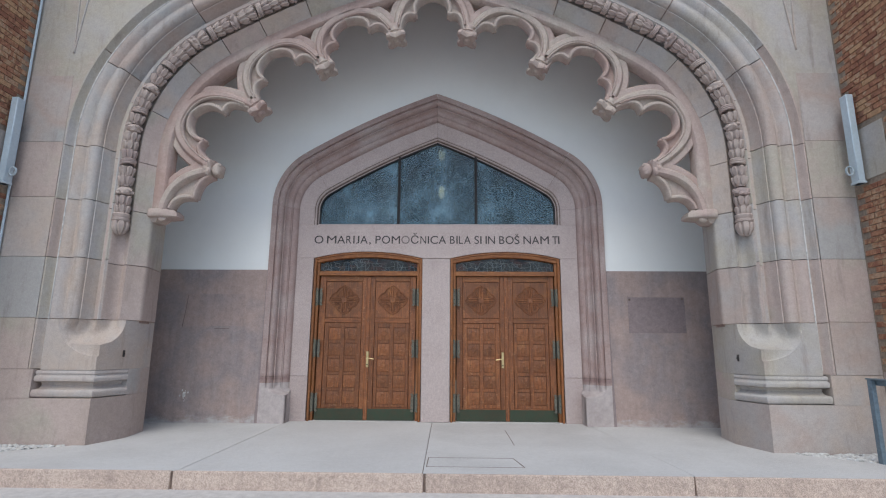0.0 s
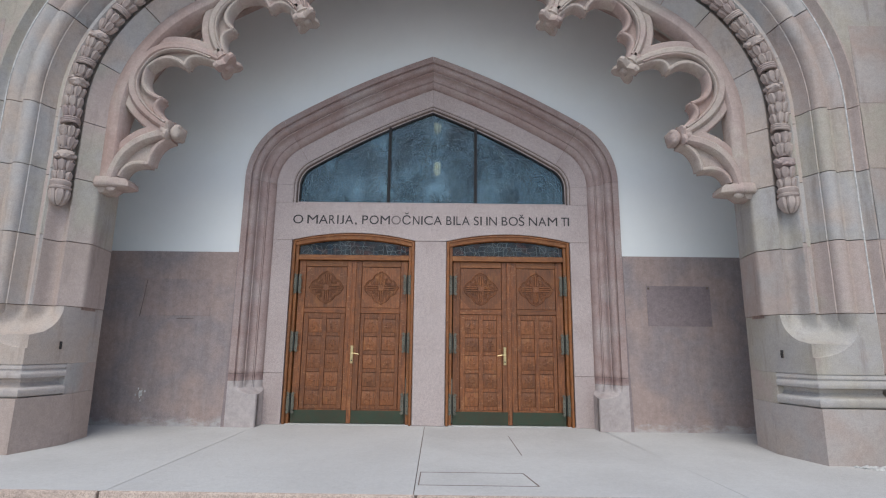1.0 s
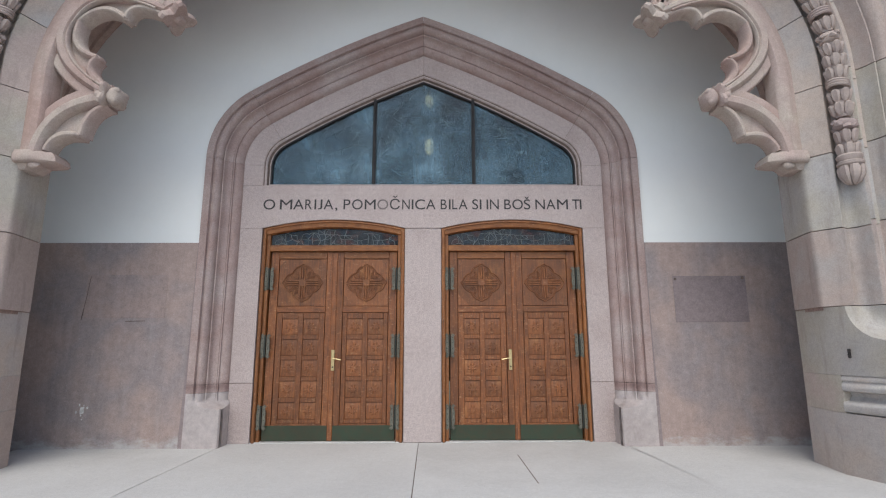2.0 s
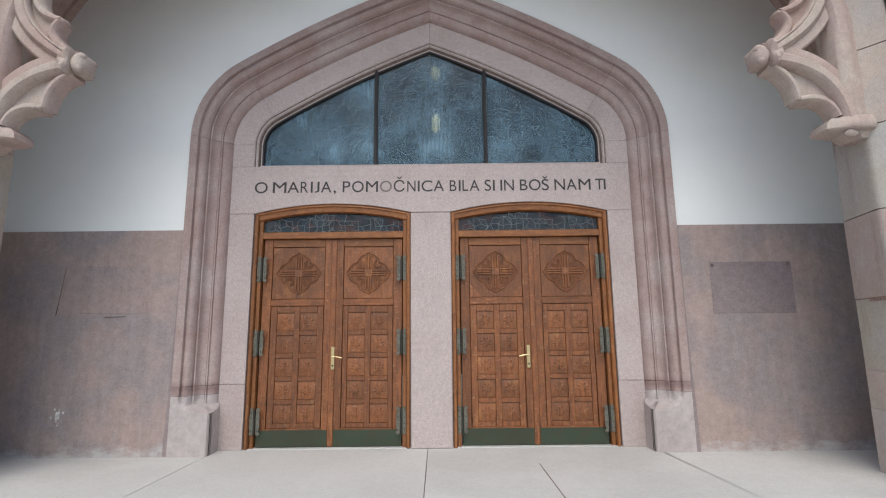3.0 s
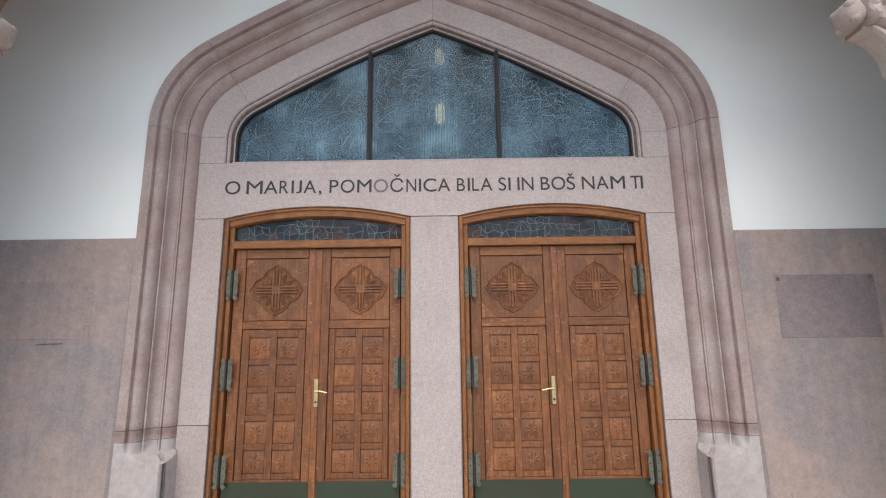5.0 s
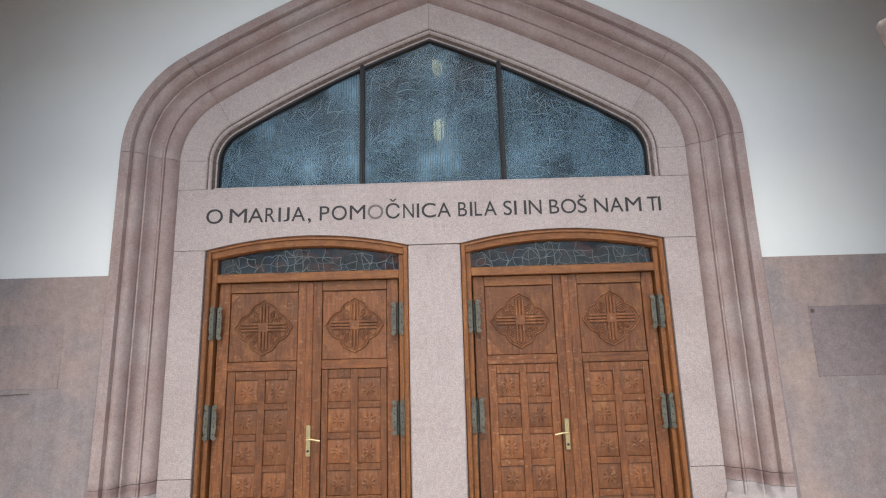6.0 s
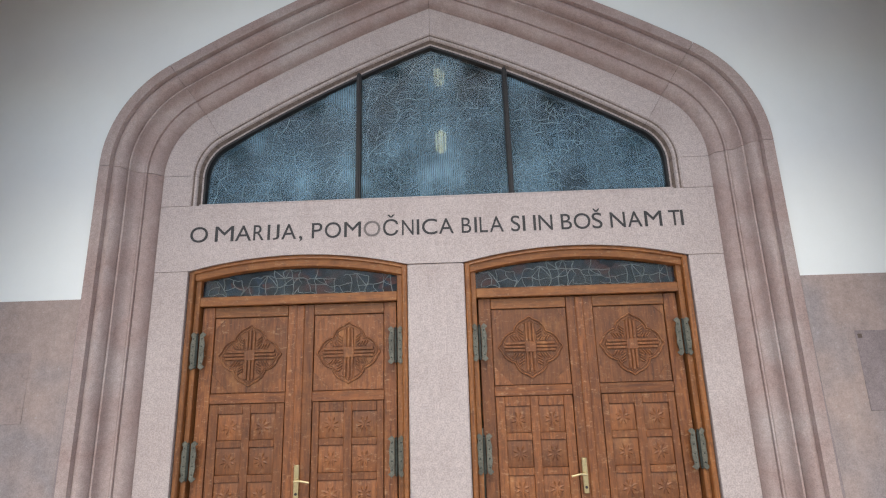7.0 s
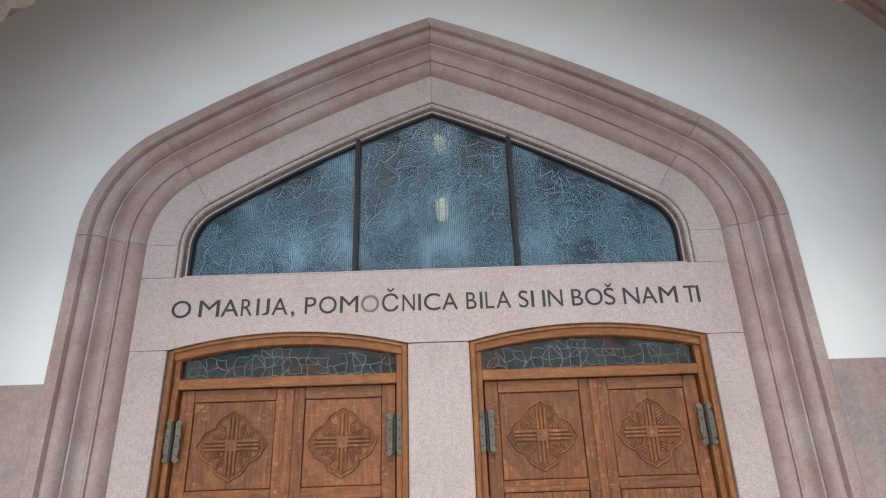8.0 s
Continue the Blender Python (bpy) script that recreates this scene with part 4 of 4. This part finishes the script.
    for a, b in zip(zs, zs[1:]):
        bm = bmesh.new()
        x0 = 4.985 if a >= 0.9 else 4.914
        box(bm, PORCH.cx + s * x0, PORCH.cx + s * 5.62, FACE_Y, -1.3, a + 0.002, b - 0.002, 0.002)
        part("ashlar", bm, M_ARCH, porch)
bm = wall_round(PORCH, 1.02, FACE_Y + 0.006, -1.20, 9.0, 5.62, PORCH.cx, 3.9)
setting("wall_front", bm, M_ARCH, "plain pinkish stone front above the arch", "wall", 0)
# raised spandrel beads
bm = bmesh.new()
for s in (-1, 1):
    strip(bm, [(PORCH.cx + s * x, z) for x, z in ((5.03, 5.25), (5.12, 7.5))], 0.02, FACE_Y - 0.012, FACE_Y + 0.02, 0.004)
    strip(bm, [(PORCH.cx + s * x, z) for x, z in ((5.03, 5.25), (4.94, 6.1), (4.90, 7.5))], 0.02, FACE_Y - 0.012, FACE_Y + 0.02, 0.004)
setting("trim", bm, M_ARCH, "thin raised bead framing the spandrel", "trim")
# vault, side walls and back of the arch
VAULT = 0.755
bm = bmesh.new()
for s in (-1, 1):
    PORCH.sweep(bm, [(VAULT, -1.1), (VAULT, -0.36), (VAULT - 0.035, -0.35), (VAULT - 0.05, -0.31), (VAULT - 0.05, -0.2), (VAULT + 0.2, -0.2), (VAULT + 0.2, -1.1)], 1.0, 3, s)
setting("ceiling", bm, M_VAULT, "pointed barrel vault of dull rose-brown stone", "ceiling")
# side walls: white plaster is assumed, to bounce light onto the back wall
bm = bmesh.new()
for s in (-1, 1):
    box(bm, PORCH.cx + s * 5.2, PORCH.cx + s * 5.4, -1.3, -0.2, -0.05, 3.94)
    box(bm, PORCH.cx + s * 4.665, PORCH.cx + s * 5.4, -1.3, -0.2, 3.945, 4.1)
setting("wall_side", bm, M_PLASTER, "side walls of the porch, assumed white to bounce light", "wall", 0)
# unseen back of the arch, plastered white as a reflector too
bm = bmesh.new()
for s in (-1, 1):
    PORCH.sweep(bm, [(0.2, -1.145), (1.4, -1.145), (1.4, -1.3), (0.2, -1.3)], 0.0, 3, s)
setting("wall_inner", bm, M_PLASTER, "unseen inner face of the porch arch, assumed white to bounce light", "wall")
# church body and roof close the place
bm = bmesh.new()
box(bm, -9, 9, -2.1, 16, 9.0, 9.3)
for s in (-1, 1):
    box(bm, s * 5.64, s * 9, -2.1, 16, -0.3, 9.0)
box(bm, -9, 9, 15.7, 16, -0.3, 9.0)
setting("church_body", bm, M_BED, "plain body of the church behind the porch", "building", 0)

# ---- interior seen through the window ----
for y, z in ((0.45, 4.03), (0.50, 4.80)):
    lantern = thing("hanging_lantern", 0.07, y, z, "lit hanging lantern glowing warm behind the leaded window", "lamp", "nave lanterns")
    bm = bmesh.new()
    loft(bm, [[(r * math.cos(k * math.pi / 3), r * math.sin(k * math.pi / 3), h) for k in range(6)] for r, h in ((0.03, -0.11), (0.05, -0.09), (0.055, 0.09), (0.03, 0.11))])
    part("shade", bm, M_LAMP, lantern, "glowing amber glass")
    bm = bmesh.new()
    for k in range(6):
        g = k * math.pi / 3
        tube(bm, (0.06 * math.cos(g), 0.06 * math.sin(g), -0.13), (0.06 * math.cos(g), 0.06 * math.sin(g), 0.13), 0.006, 6)
    tube(bm, (0, 0, 0.1), (0, 0, 9.0 - z), 0.006, 6)
    part("cage", bm, M_IRON, lantern, "dark iron cage and rod")

# ---- cusped tracery inside the arch ----
TY0, TY1 = -1.73, -1.52
tracery = thing("arch_tracery", PORCH.cx, -1.62, 3.0, "openwork limestone cusping with carved bosses, hung inside the arch", "tracery")
O = Vector((PORCH.cx, -1.62, 3.0))


def local(bm):
    for v in bm.verts:
        v.co = v.co - O
    return bm


CUSP = [(3.10, 3.70), (2.57, 4.665), (1.60, 5.33), (0.545, 5.845)]


def eyelet(bm, X, tip, lobe_a, lobe_b, rim):
    """A small cusp: two lobe edges that meet in a nose, and a sunk dagger between them and the foil."""
    for e, c in (lobe_a, lobe_b):
        pts = arc(e, c, tip, 8)
        strip(bm, [X(Vector(v)) for v in pts], [0.06 + 0.012 * math.sin(i / 8 * math.pi) for i in range(9)], TY0 + 0.028, TY1 - 0.01, 0.022)
    a, b = arc(lobe_a[0], lobe_a[1], tip, 8), arc(lobe_b[0], lobe_b[1], tip, 8)
    ring = [Vector(v) for v in a] + [Vector(v) for v in reversed(b[:-1])] + [Vector(v) for v in rim]
    prism(bm, [X(v) for v in ring], 'y', TY0 + 0.095, TY1 - 0.03)
    x, z = X(Vector(tip))
    ball(bm, (x, (TY0 + TY1) / 2 + 0.005, z), 0.040, (1, 2.0, 1), 1)


def foil(p, q, s, lay, last=False):
    """One foil between two cusps: a round-edged bar bowed out to the arch, with two small cusps inside."""
    p, q = Vector(p), Vector(q)
    m, h = (p + q) / 2, (q - p).length / 2
    t = (q - p).normalized()
    n = Vector((t.y, -t.x)) if not last else Vector((0, 1))
    if n.dot(m - Vector((0, 3.2))) < 0:
        n = -n
    deep = 0.3
    while PORCH.inside(PORCH.cx + (m + n * deep).x, (m + n * deep).y) < -0.135:
        deep += 0.005

    def at(g, r):
        # g from -90 degrees at p to 90 at q, 0 at the crown
        sn, cs = math.sin(g), max(0.0, math.cos(g))
        return m + t * (h * r * math.copysign(abs(sn) ** 0.82, sn)) + n * (deep * r * cs ** 0.8)
    X = lambda v: (PORCH.cx + s * v.x, v.y)
    gs = [radians(-88 + 176 * i / 26) for i in range(27)]
    bm = bmesh.new()
    strip(bm, [X(at(g, 1.0)) for g in gs], [0.13 - 0.03 * abs(math.sin(g)) ** 8 for g in gs], TY0 + lay, TY1 + lay, 0.035)
    part("foil_bar", local(bm), M_TRACERY, tracery, smooth=45)
    bm = bmesh.new()
    strip(bm, [X(at(g, 1.075)) for g in gs], 0.22, TY0 + 0.05 + lay, TY1 + 0.012 + lay, 0.02)
    part("web", local(bm), M_TRACERY, tracery, smooth=45)
    bm = bmesh.new()
    strip(bm, [X(at(g, 0.925)) for g in gs[1:-1]], 0.024, TY0 + 0.004, TY0 + 0.06, 0.008)
    part("fillet", local(bm), M_TRACERY, tracery, smooth=45)
    for side in (-1, 1):
        bm = bmesh.new()
        eyelet(bm, X, at(radians(side * 46), 0.62), (at(radians(side * 85), 0.90), at(radians(side * 60), 0.98)), (at(radians(0), 0.90), at(radians(side * 36), 0.97)),
               [at(radians(side * g), 0.96) for g in (4, 18, 32, 46, 60, 74)])
        part("small_cusp", local(bm), M_TRACERY, tracery, smooth=45)


def half_foil(s):
    """The lowest bar, from the corbel up to the first cusp, with one small cusp inside."""
    foot, top, knee = (3.84, 3.10), CUSP[0], (3.77, 3.67)
    X = lambda v: (PORCH.cx + s * v[0], v[1])
    bm = bmesh.new()
    strip(bm, [X(v) for v in arc(foot, knee, top, 14)], 0.13, TY0, TY1, 0.035)
    part("foil_bar", local(bm), M_TRACERY, tracery, smooth=45)
    bm = bmesh.new()
    strip(bm, [X(v) for v in arc((3.89, 3.12), (3.81, 3.73), (3.14, 3.76), 14)], 0.20, TY0 + 0.05, TY1 + 0.004, 0.02)
    part("web", local(bm), M_TRACERY, tracery, smooth=45)
    bm = bmesh.new()
    eyelet(bm, lambda v: X(tuple(v)), (3.40, 3.29), ((3.74, 3.13), (3.68, 3.36)), ((3.15, 3.62), (3.38, 3.585)), [(3.30, 3.67), (3.48, 3.60), (3.62, 3.49), (3.71, 3.36), (3.765, 3.22)])
    part("small_cusp", local(bm), M_TRACERY, tracery, smooth=45)


def boss(x, z, s, d):
    """Carved knob at the point of a cusp: a faceted drop under a leafy collar."""
    bm = bmesh.new()
    ax = Vector((s * d[0], 0, d[1])).normalized()
    up = Vector((0, -1, 0))
    sd = ax.cross(up)
    def put(u, v, w):
        return Vector((x, -1.67, z)) + (ax * u + sd * v + up * w) * 1.25
    rings = []
    n = 24
    flower = abs(d[0]) < 0.9
    ends = ((-0.14, 0.045, 0.0), (-0.09, 0.05, 0.0), (-0.075, 0.07, 0.05), (-0.06, 0.074, 0.06), (-0.05, 0.06, 0.0), (-0.03, 0.062, 0.05), (-0.015, 0.10, 0.26), (0.0, 0.118, 0.30),
            (0.035, 0.122, 0.32), (0.055, 0.112, 0.30), (0.06, 0.08, 0.2), (0.052, 0.05, 0.1), (0.058, 0.044, 0.0), (0.078, 0.03, 0.0), (0.082, 0.01, 0.0))
    for u, r, lobe in ends if flower else ((-0.14, 0.045, 0.0), (-0.10, 0.05, 0.0), (-0.085, 0.075, 0.10), (-0.075, 0.098, 0.2), (-0.045, 0.104, 0.22), (-0.032, 0.09, 0.18), (-0.028, 0.06, 0.0),
                       (-0.02, 0.066, 0.0), (0.0, 0.080, 0.06), (0.025, 0.084, 0.10), (0.05, 0.074, 0.08), (0.068, 0.052, 0.0), (0.078, 0.02, 0.0)):
        rings.append([tuple(put(u, r * (1 + lobe * math.cos(4 * g + math.pi)) * math.cos(g), r * 1.2 * (1 + lobe * math.cos(4 * g + math.pi)) * math.sin(g))) for g in [2 * math.pi * k / n for k in range(n)]])
    loft(bm, rings)
    for k in range(0 if flower else 4):
        g = math.pi / 4 + k * math.pi / 2
        ball(bm, tuple(put(0.035, 0.062 * math.cos(g), 0.078 * math.sin(g))), 0.040, (1, 1.1, 1), 2, k, 0.12)
    part("boss", local(bm), M_TRACERY, tracery, "carved leafy boss", smooth=35)


for s in (-1, 1):
    half_foil(s)
    for k, (p, q) in enumerate(zip(CUSP, CUSP[1:])):
        foil(p, q, s, 0.005 * (1 + k))
    dirs = [(-1, -0.15), (-0.62, -0.8), (-0.45, -0.9), (-0.2, -1)]
    for (x, z), d in zip(CUSP, dirs):
        dd = Vector(d).normalized()
        drop = 0.0 if d[0] < -0.9 else 0.025
        boss(PORCH.cx + s * (x + dd.x * drop), z + dd.y * drop, s, d)
        # stem that gathers the two foils
        bm = bmesh.new()
        strip(bm, [(PORCH.cx + s * (x - dd.x * k), z - dd.y * k) for k in (0.0, 0.10, 0.20)], [0.10, 0.13, 0.17], TY0 + 0.01, TY1, 0.03)
        part("cusp_stem", local(bm), M_TRACERY, tracery, smooth=45)
    # ring band against the arch
    bm = bmesh.new()
    PORCH.sweep(bm, [(0.05, TY1), (-0.15, TY1), (-0.15, TY0 + 0.05), (-0.115, TY0 + 0.015), (-0.03, TY0 + 0.015), (-0.01, TY0 + 0.03), (0.05, TY0 + 0.05)], 3.06 / PORCH.zs, 3, s)
    part("ring_band", local(bm), M_TRACERY, tracery, smooth=45)
    # corbel under the springing
    cx = PORCH.cx + s * 3.80
    bm = bmesh.new()
    loft(bm, [[(cx - s * w + s * 0.14, -1.62 - d, z), (cx - s * w * 0.4 + s * 0.14, -1.70 - d, z), (cx + s * 0.2, -1.70 - d, z), (cx + s * 0.2, -1.45, z), (cx - s * w + s * 0.14, -1.45, z)]
              for w, d, z in ((0.05, -0.03, 2.930), (0.13, -0.01, 2.990), (0.17, 0.01, 2.990), (0.29, 0.04, 3.000), (0.32, 0.05, 3.015), (0.31, 0.05, 3.065), (0.25, 0.03, 3.120), (0.24, 0.02, 3.120))])
    ball(bm, (cx + s * 0.02, -1.68, 2.97), 0.05, (1.2, 0.8, 0.8), 2, 3, 0.2)
    part("corbel", local(bm), M_TRACERY, tracery, "moulded corbel that carries the cusping", smooth=35)
foil((-CUSP[3][0], CUSP[3][1]), CUSP[3], 1, 0.02, last=True)

# ---- leaf garland in the hollow of the arch ----


def whorl():
    """A cup of overlapping leaves, its stem along z."""
    bm = bmesh.new()
    for k in range(6):
        g = k * math.pi / 3
        rows = []
        for h, r, w in ((-0.05, 0.048, 0.2), (-0.02, 0.064, 0.48), (0.02, 0.072, 0.5), (0.045, 0.076, 0.36), (0.058, 0.068, 0.1)):
            rows.append([(rr * math.cos(g + a), rr * math.sin(g + a), h) for rr, a in ((r * 0.62, -w), (r * 0.93, -w), (r * 1.08, -w * 0.5), (r * 1.0, 0), (r * 1.08, w * 0.5), (r * 0.93, w), (r * 0.62, w))])
        loft(bm, rows)
    tube(bm, (0, 0, -0.06), (0, 0, 0.06), 0.045, 8)
    return bm


def knot(seed):
    bm = bmesh.new()
    rr = random.Random(seed)
    ball(bm, (0, 0, 0), 0.072, (1, 1, 0.8), 2, seed, 0.2)
    for k in range(9):
        g, h = k * 2.4, rr.uniform(-0.035, 0.035)
        ball(bm, (0.058 * math.cos(g), 0.058 * math.sin(g), h), 0.034, (1, 1, 0.8), 1, seed + k, 0.35)
    return bm


def binding():
    bm = bmesh.new()
    for k in range(3):
        n = 14
        rings = []
        for i in range(n + 1):
            g = 2 * math.pi * i / n
            c = Vector((0.066 * math.cos(g), 0.066 * math.sin(g), (k - 1) * 0.02 + 0.012 * math.sin(g)))
            rings.append([tuple(c + Vector((0.013 * math.cos(b) * math.cos(g), 0.013 * math.cos(b) * math.sin(g), 0.013 * math.sin(b)))) for b in [j * math.pi / 3 for j in range(6)]])
        loft(bm, rings)
    return bm


def bud():
    bm = bmesh.new()
    for k in range(6):
        g = k * math.pi / 3 + 0.2
        rows = []
        for h, r, w in ((-0.13, 0.02, 0.35), (-0.11, 0.05, 0.45), (-0.06, 0.075, 0.5), (-0.01, 0.082, 0.5), (0.02, 0.075, 0.4), (0.03, 0.06, 0.2)):
            rows.append([(rr * math.cos(g + a), rr * math.sin(g + a), h) for rr, a in ((r * 0.5, -w), (r * 0.92, -w), (r * 1.08, -w * 0.5), (r * 1.02, 0), (r * 1.08, w * 0.5), (r * 0.92, w), (r * 0.5, w))])
        loft(bm, rows)
    loft(bm, [[(r * math.cos(k * math.pi / 7), r * math.sin(k * math.pi / 7), h) for k in range(14)] for r, h in ((0.05, 0.0), (0.085, 0.03), (0.088, 0.05), (0.074, 0.06), (0.08, 0.075), (0.085, 0.10), (0.075, 0.115))])
    return bm


ME_WHORL, ME_KNOT, ME_KNOT2, ME_BIND, ME_BUD = [mesh_of(n, b, M_LEAF, 30) for n, b in (("leaf_cup", whorl()), ("flower_knot", knot(5)), ("flower_knot", knot(31)), ("binding", binding()), ("bud", bud()))]
for s in (-1, 1):
    garland = thing("leaf_garland", PORCH.cx + s * (PORCH.a + 0.295), -1.945, 2.86, "carved stone garland of leaf cups, bindings and flower knots", "garland", "arch garlands")
    base = Vector(garland.location)
    def put(me, name, x, z, tx, tz, turn):
        q = Vector((tx, 0, tz)).to_track_quat("Z", "Y").to_matrix().to_4x4()
        shared(name, me, garland, Matrix.Translation(Vector((x, -1.945, z)) - base) @ q @ Matrix.Rotation(turn, 4, 'Z') @ Matrix.Diagonal((1.3, 1.3, 1.22, 1)))
    us = [2.86 / PORCH.zs + i * 0.0025 for i in range(int((3 - 2.86 / PORCH.zs) / 0.0025))]
    line = [PORCH.at(0.295, u) for u in us]
    put(ME_BUD, "bud", PORCH.cx + s * line[0][0], line[0][1] - 0.02, 0, 1, 0)
    run, need, k = 0.0, 0.15, 0
    for (xa, za), (xb, zb) in zip(line, line[1:]):
        step = math.hypot(xb - xa, zb - za)
        run += step
        if run >= need:
            kind = ("w", "w", "k", "w", "w", "b", "w", "w", "w", "k", "w", "b")[k % 12]
            me, nm, gap = {"w": (ME_WHORL, "leaf_cup", 0.13), "k": (ME_KNOT if k % 2 else ME_KNOT2, "flower_knot", 0.14), "b": (ME_BIND, "binding", 0.105)}[kind]
            put(me, nm, PORCH.cx + s * xb, zb, s * (xb - xa), zb - za, k * 0.9)
            run, need, k = 0.0, gap, k + 1

# ---- fittings beside the arch ----
for s in (-1, 1):
    side_x = 5.62 if s < 0 else 5.54
    x = PORCH.cx + s * (side_x - 0.10)
    lamp = thing("wall_washer", x, -2.42, 3.25, "tall pale blue metal light fitting on the brick return, unlit", "light fitting", "wall washers")
    bm = bmesh.new()
    box(bm, -0.045, 0.045, -0.06, 0.06, 0.0, 1.2, 0.008)
    part("housing", bm, M_BLUE, lamp)
    bm = bmesh.new()
    box(bm, -0.055, 0.055, -0.066, 0.066, 0.0, 0.03, 0.004)
    part("end_cap", bm, M_BLUE, lamp)
    bm = bmesh.new()
    loft(bm, [[(-s * (0.11 + 0.035 * math.cos(g)) + 0.0, -0.02 + w, 0.17 + 0.05 * math.sin(g)) for w in (-0.012, 0.012)] + [(-s * (0.11 + 0.048 * math.cos(g)), -0.02 + w, 0.17 + 0.064 * math.sin(g)) for w in (0.012, -0.012)] for g in [i * math.pi / 8 for i in range(17)]])
    part("bracket", bm, M_BLUE, lamp, "round steel bracket")
bm = bmesh.new()
tube(bm, (PORCH.cx - 5.585, -2.26, 0.0), (PORCH.cx - 5.585, -2.26, 8.9), 0.016, 8)
pipe = tagged(link("conduit", bm, M_BLUE), "thin grey conduit in the corner of the wall", "pipe")
for s in (-1, 1):
    hook = thing("iron_hook", PORCH.cx + s * 4.018, -1.86, 1.05, "small rusty iron hook let into the jamb", "hook", "jamb hooks")
    bm = bmesh.new()
    box(bm, -0.012, 0.012, -0.008, 0.008, 0.0, 0.085, 0.003)
    tube(bm, (-s * 0.012, 0, 0.03), (-s * 0.03, -0.03, 0.035), 0.007, 6)
    tube(bm, (-s * 0.03, -0.03, 0.035), (-s * 0.03, -0.035, 0.06), 0.007, 6)
    part("hook", bm, M_IRON, hook)
rail = thing("handrail", 4.90, -2.75, -0.02, "blue-grey painted steel handrail beside the platform", "handrail")
bm = bmesh.new()
box(bm, 0.0, 0.05, -0.03, 0.03, 0.0, 0.90, 0.003)
part("post", bm, M_RAIL, rail)
bm = bmesh.new()
box(bm, -0.01, 0.07, -3.0, 0.04, 0.90, 0.915, 0.003)
box(bm, 0.055, 0.07, -3.0, 0.04, 0.84, 0.90, 0.003)
part("top_rail", bm, M_RAIL, rail)
bm = bmesh.new()
box(bm, 0.0, 0.05, -2.98, -2.92, -0.15, 0.90, 0.003)
part("post", bm, M_RAIL, rail)
for s in (-1, 1):
    bm = bmesh.new()
    rr = random.Random(8 + s)
    prism(bm, [(PORCH.cx + s * x, y) for x, y in ((4.25, -2.1), (5.65, -2.1), (5.65, -3.33))], 'z', -0.2, -0.02)
    for k in range(1300):
        y = rr.uniform(-3.3, -2.24)
        x0 = 4.28 + (-2.2 - y) * 1.28
        x = rr.uniform(x0, 5.6)
        r = rr.uniform(0.014, 0.032)
        ball(bm, (PORCH.cx + s * x, y, -0.018 + r * 0.4 + rr.uniform(0, 0.012)), r, (1.25, 1.0, 0.6), 1, k, 0.5)
    tagged(link("gravel", bm, M_PEBBLE, smooth=60, fix=False), "pale pebbles in a bed beside the platform", "gravel", kind="stuff")

# ---- brick returns on both sides ----
bm = bmesh.new()
box(bm, -0.105, 0.105, -0.008, 0.04, -0.032, 0.032, 0.003)
ME_BRICK = mesh_of("brick", bm, M_BRICK, 0)
for s in (-1, 1):
    bm = bmesh.new()
    X = PORCH.cx + s * (5.62 if s < 0 else 5.54)
    box(bm, X, X + s * 0.9, -3.6, -2.21, -0.3, 9.0)
    box(bm, X + s * 0.9, X + s * 8, -3.6, -2.2, -0.3, 9.0)
    ret = setting("wall_east" if s > 0 else "wall_west", bm, M_BED, "projecting wall of mottled orange and brown brick", "wall", 0)
    rr = random.Random(77 + s)
    made = 0
    quoins = ((0.0, 0.95), (3.30, 3.98), (6.6, 7.3))
    for a, b in quoins:
        bm = bmesh.new()
        box(bm, X - s * 0.012, X + s * 0.05, -2.78 if a else -3.58, -2.24, a + 0.004, b - 0.004, 0.004)
        part("quoin", bm, M_ARCH, ret, "smooth limestone quoin")
    for row in range(96):
        z = 0.04 + row * 0.0735
        for k in range(4 if z > 3 else 3):
            y = -2.36 - k * 0.222 - (0.111 if row % 2 else 0.0)
            if any(a - 0.03 < z < b + 0.03 and (y > -2.9 or not a) for a, b in quoins) or made >= 300:
                continue
            ob = shared("brick", ME_BRICK, ret, Matrix.Translation((X - s * 0.006 + s * rr.uniform(-0.003, 0.003), y, z)) @ Matrix.Rotation(-s * math.pi / 2, 4, 'Z'))
            made += 1
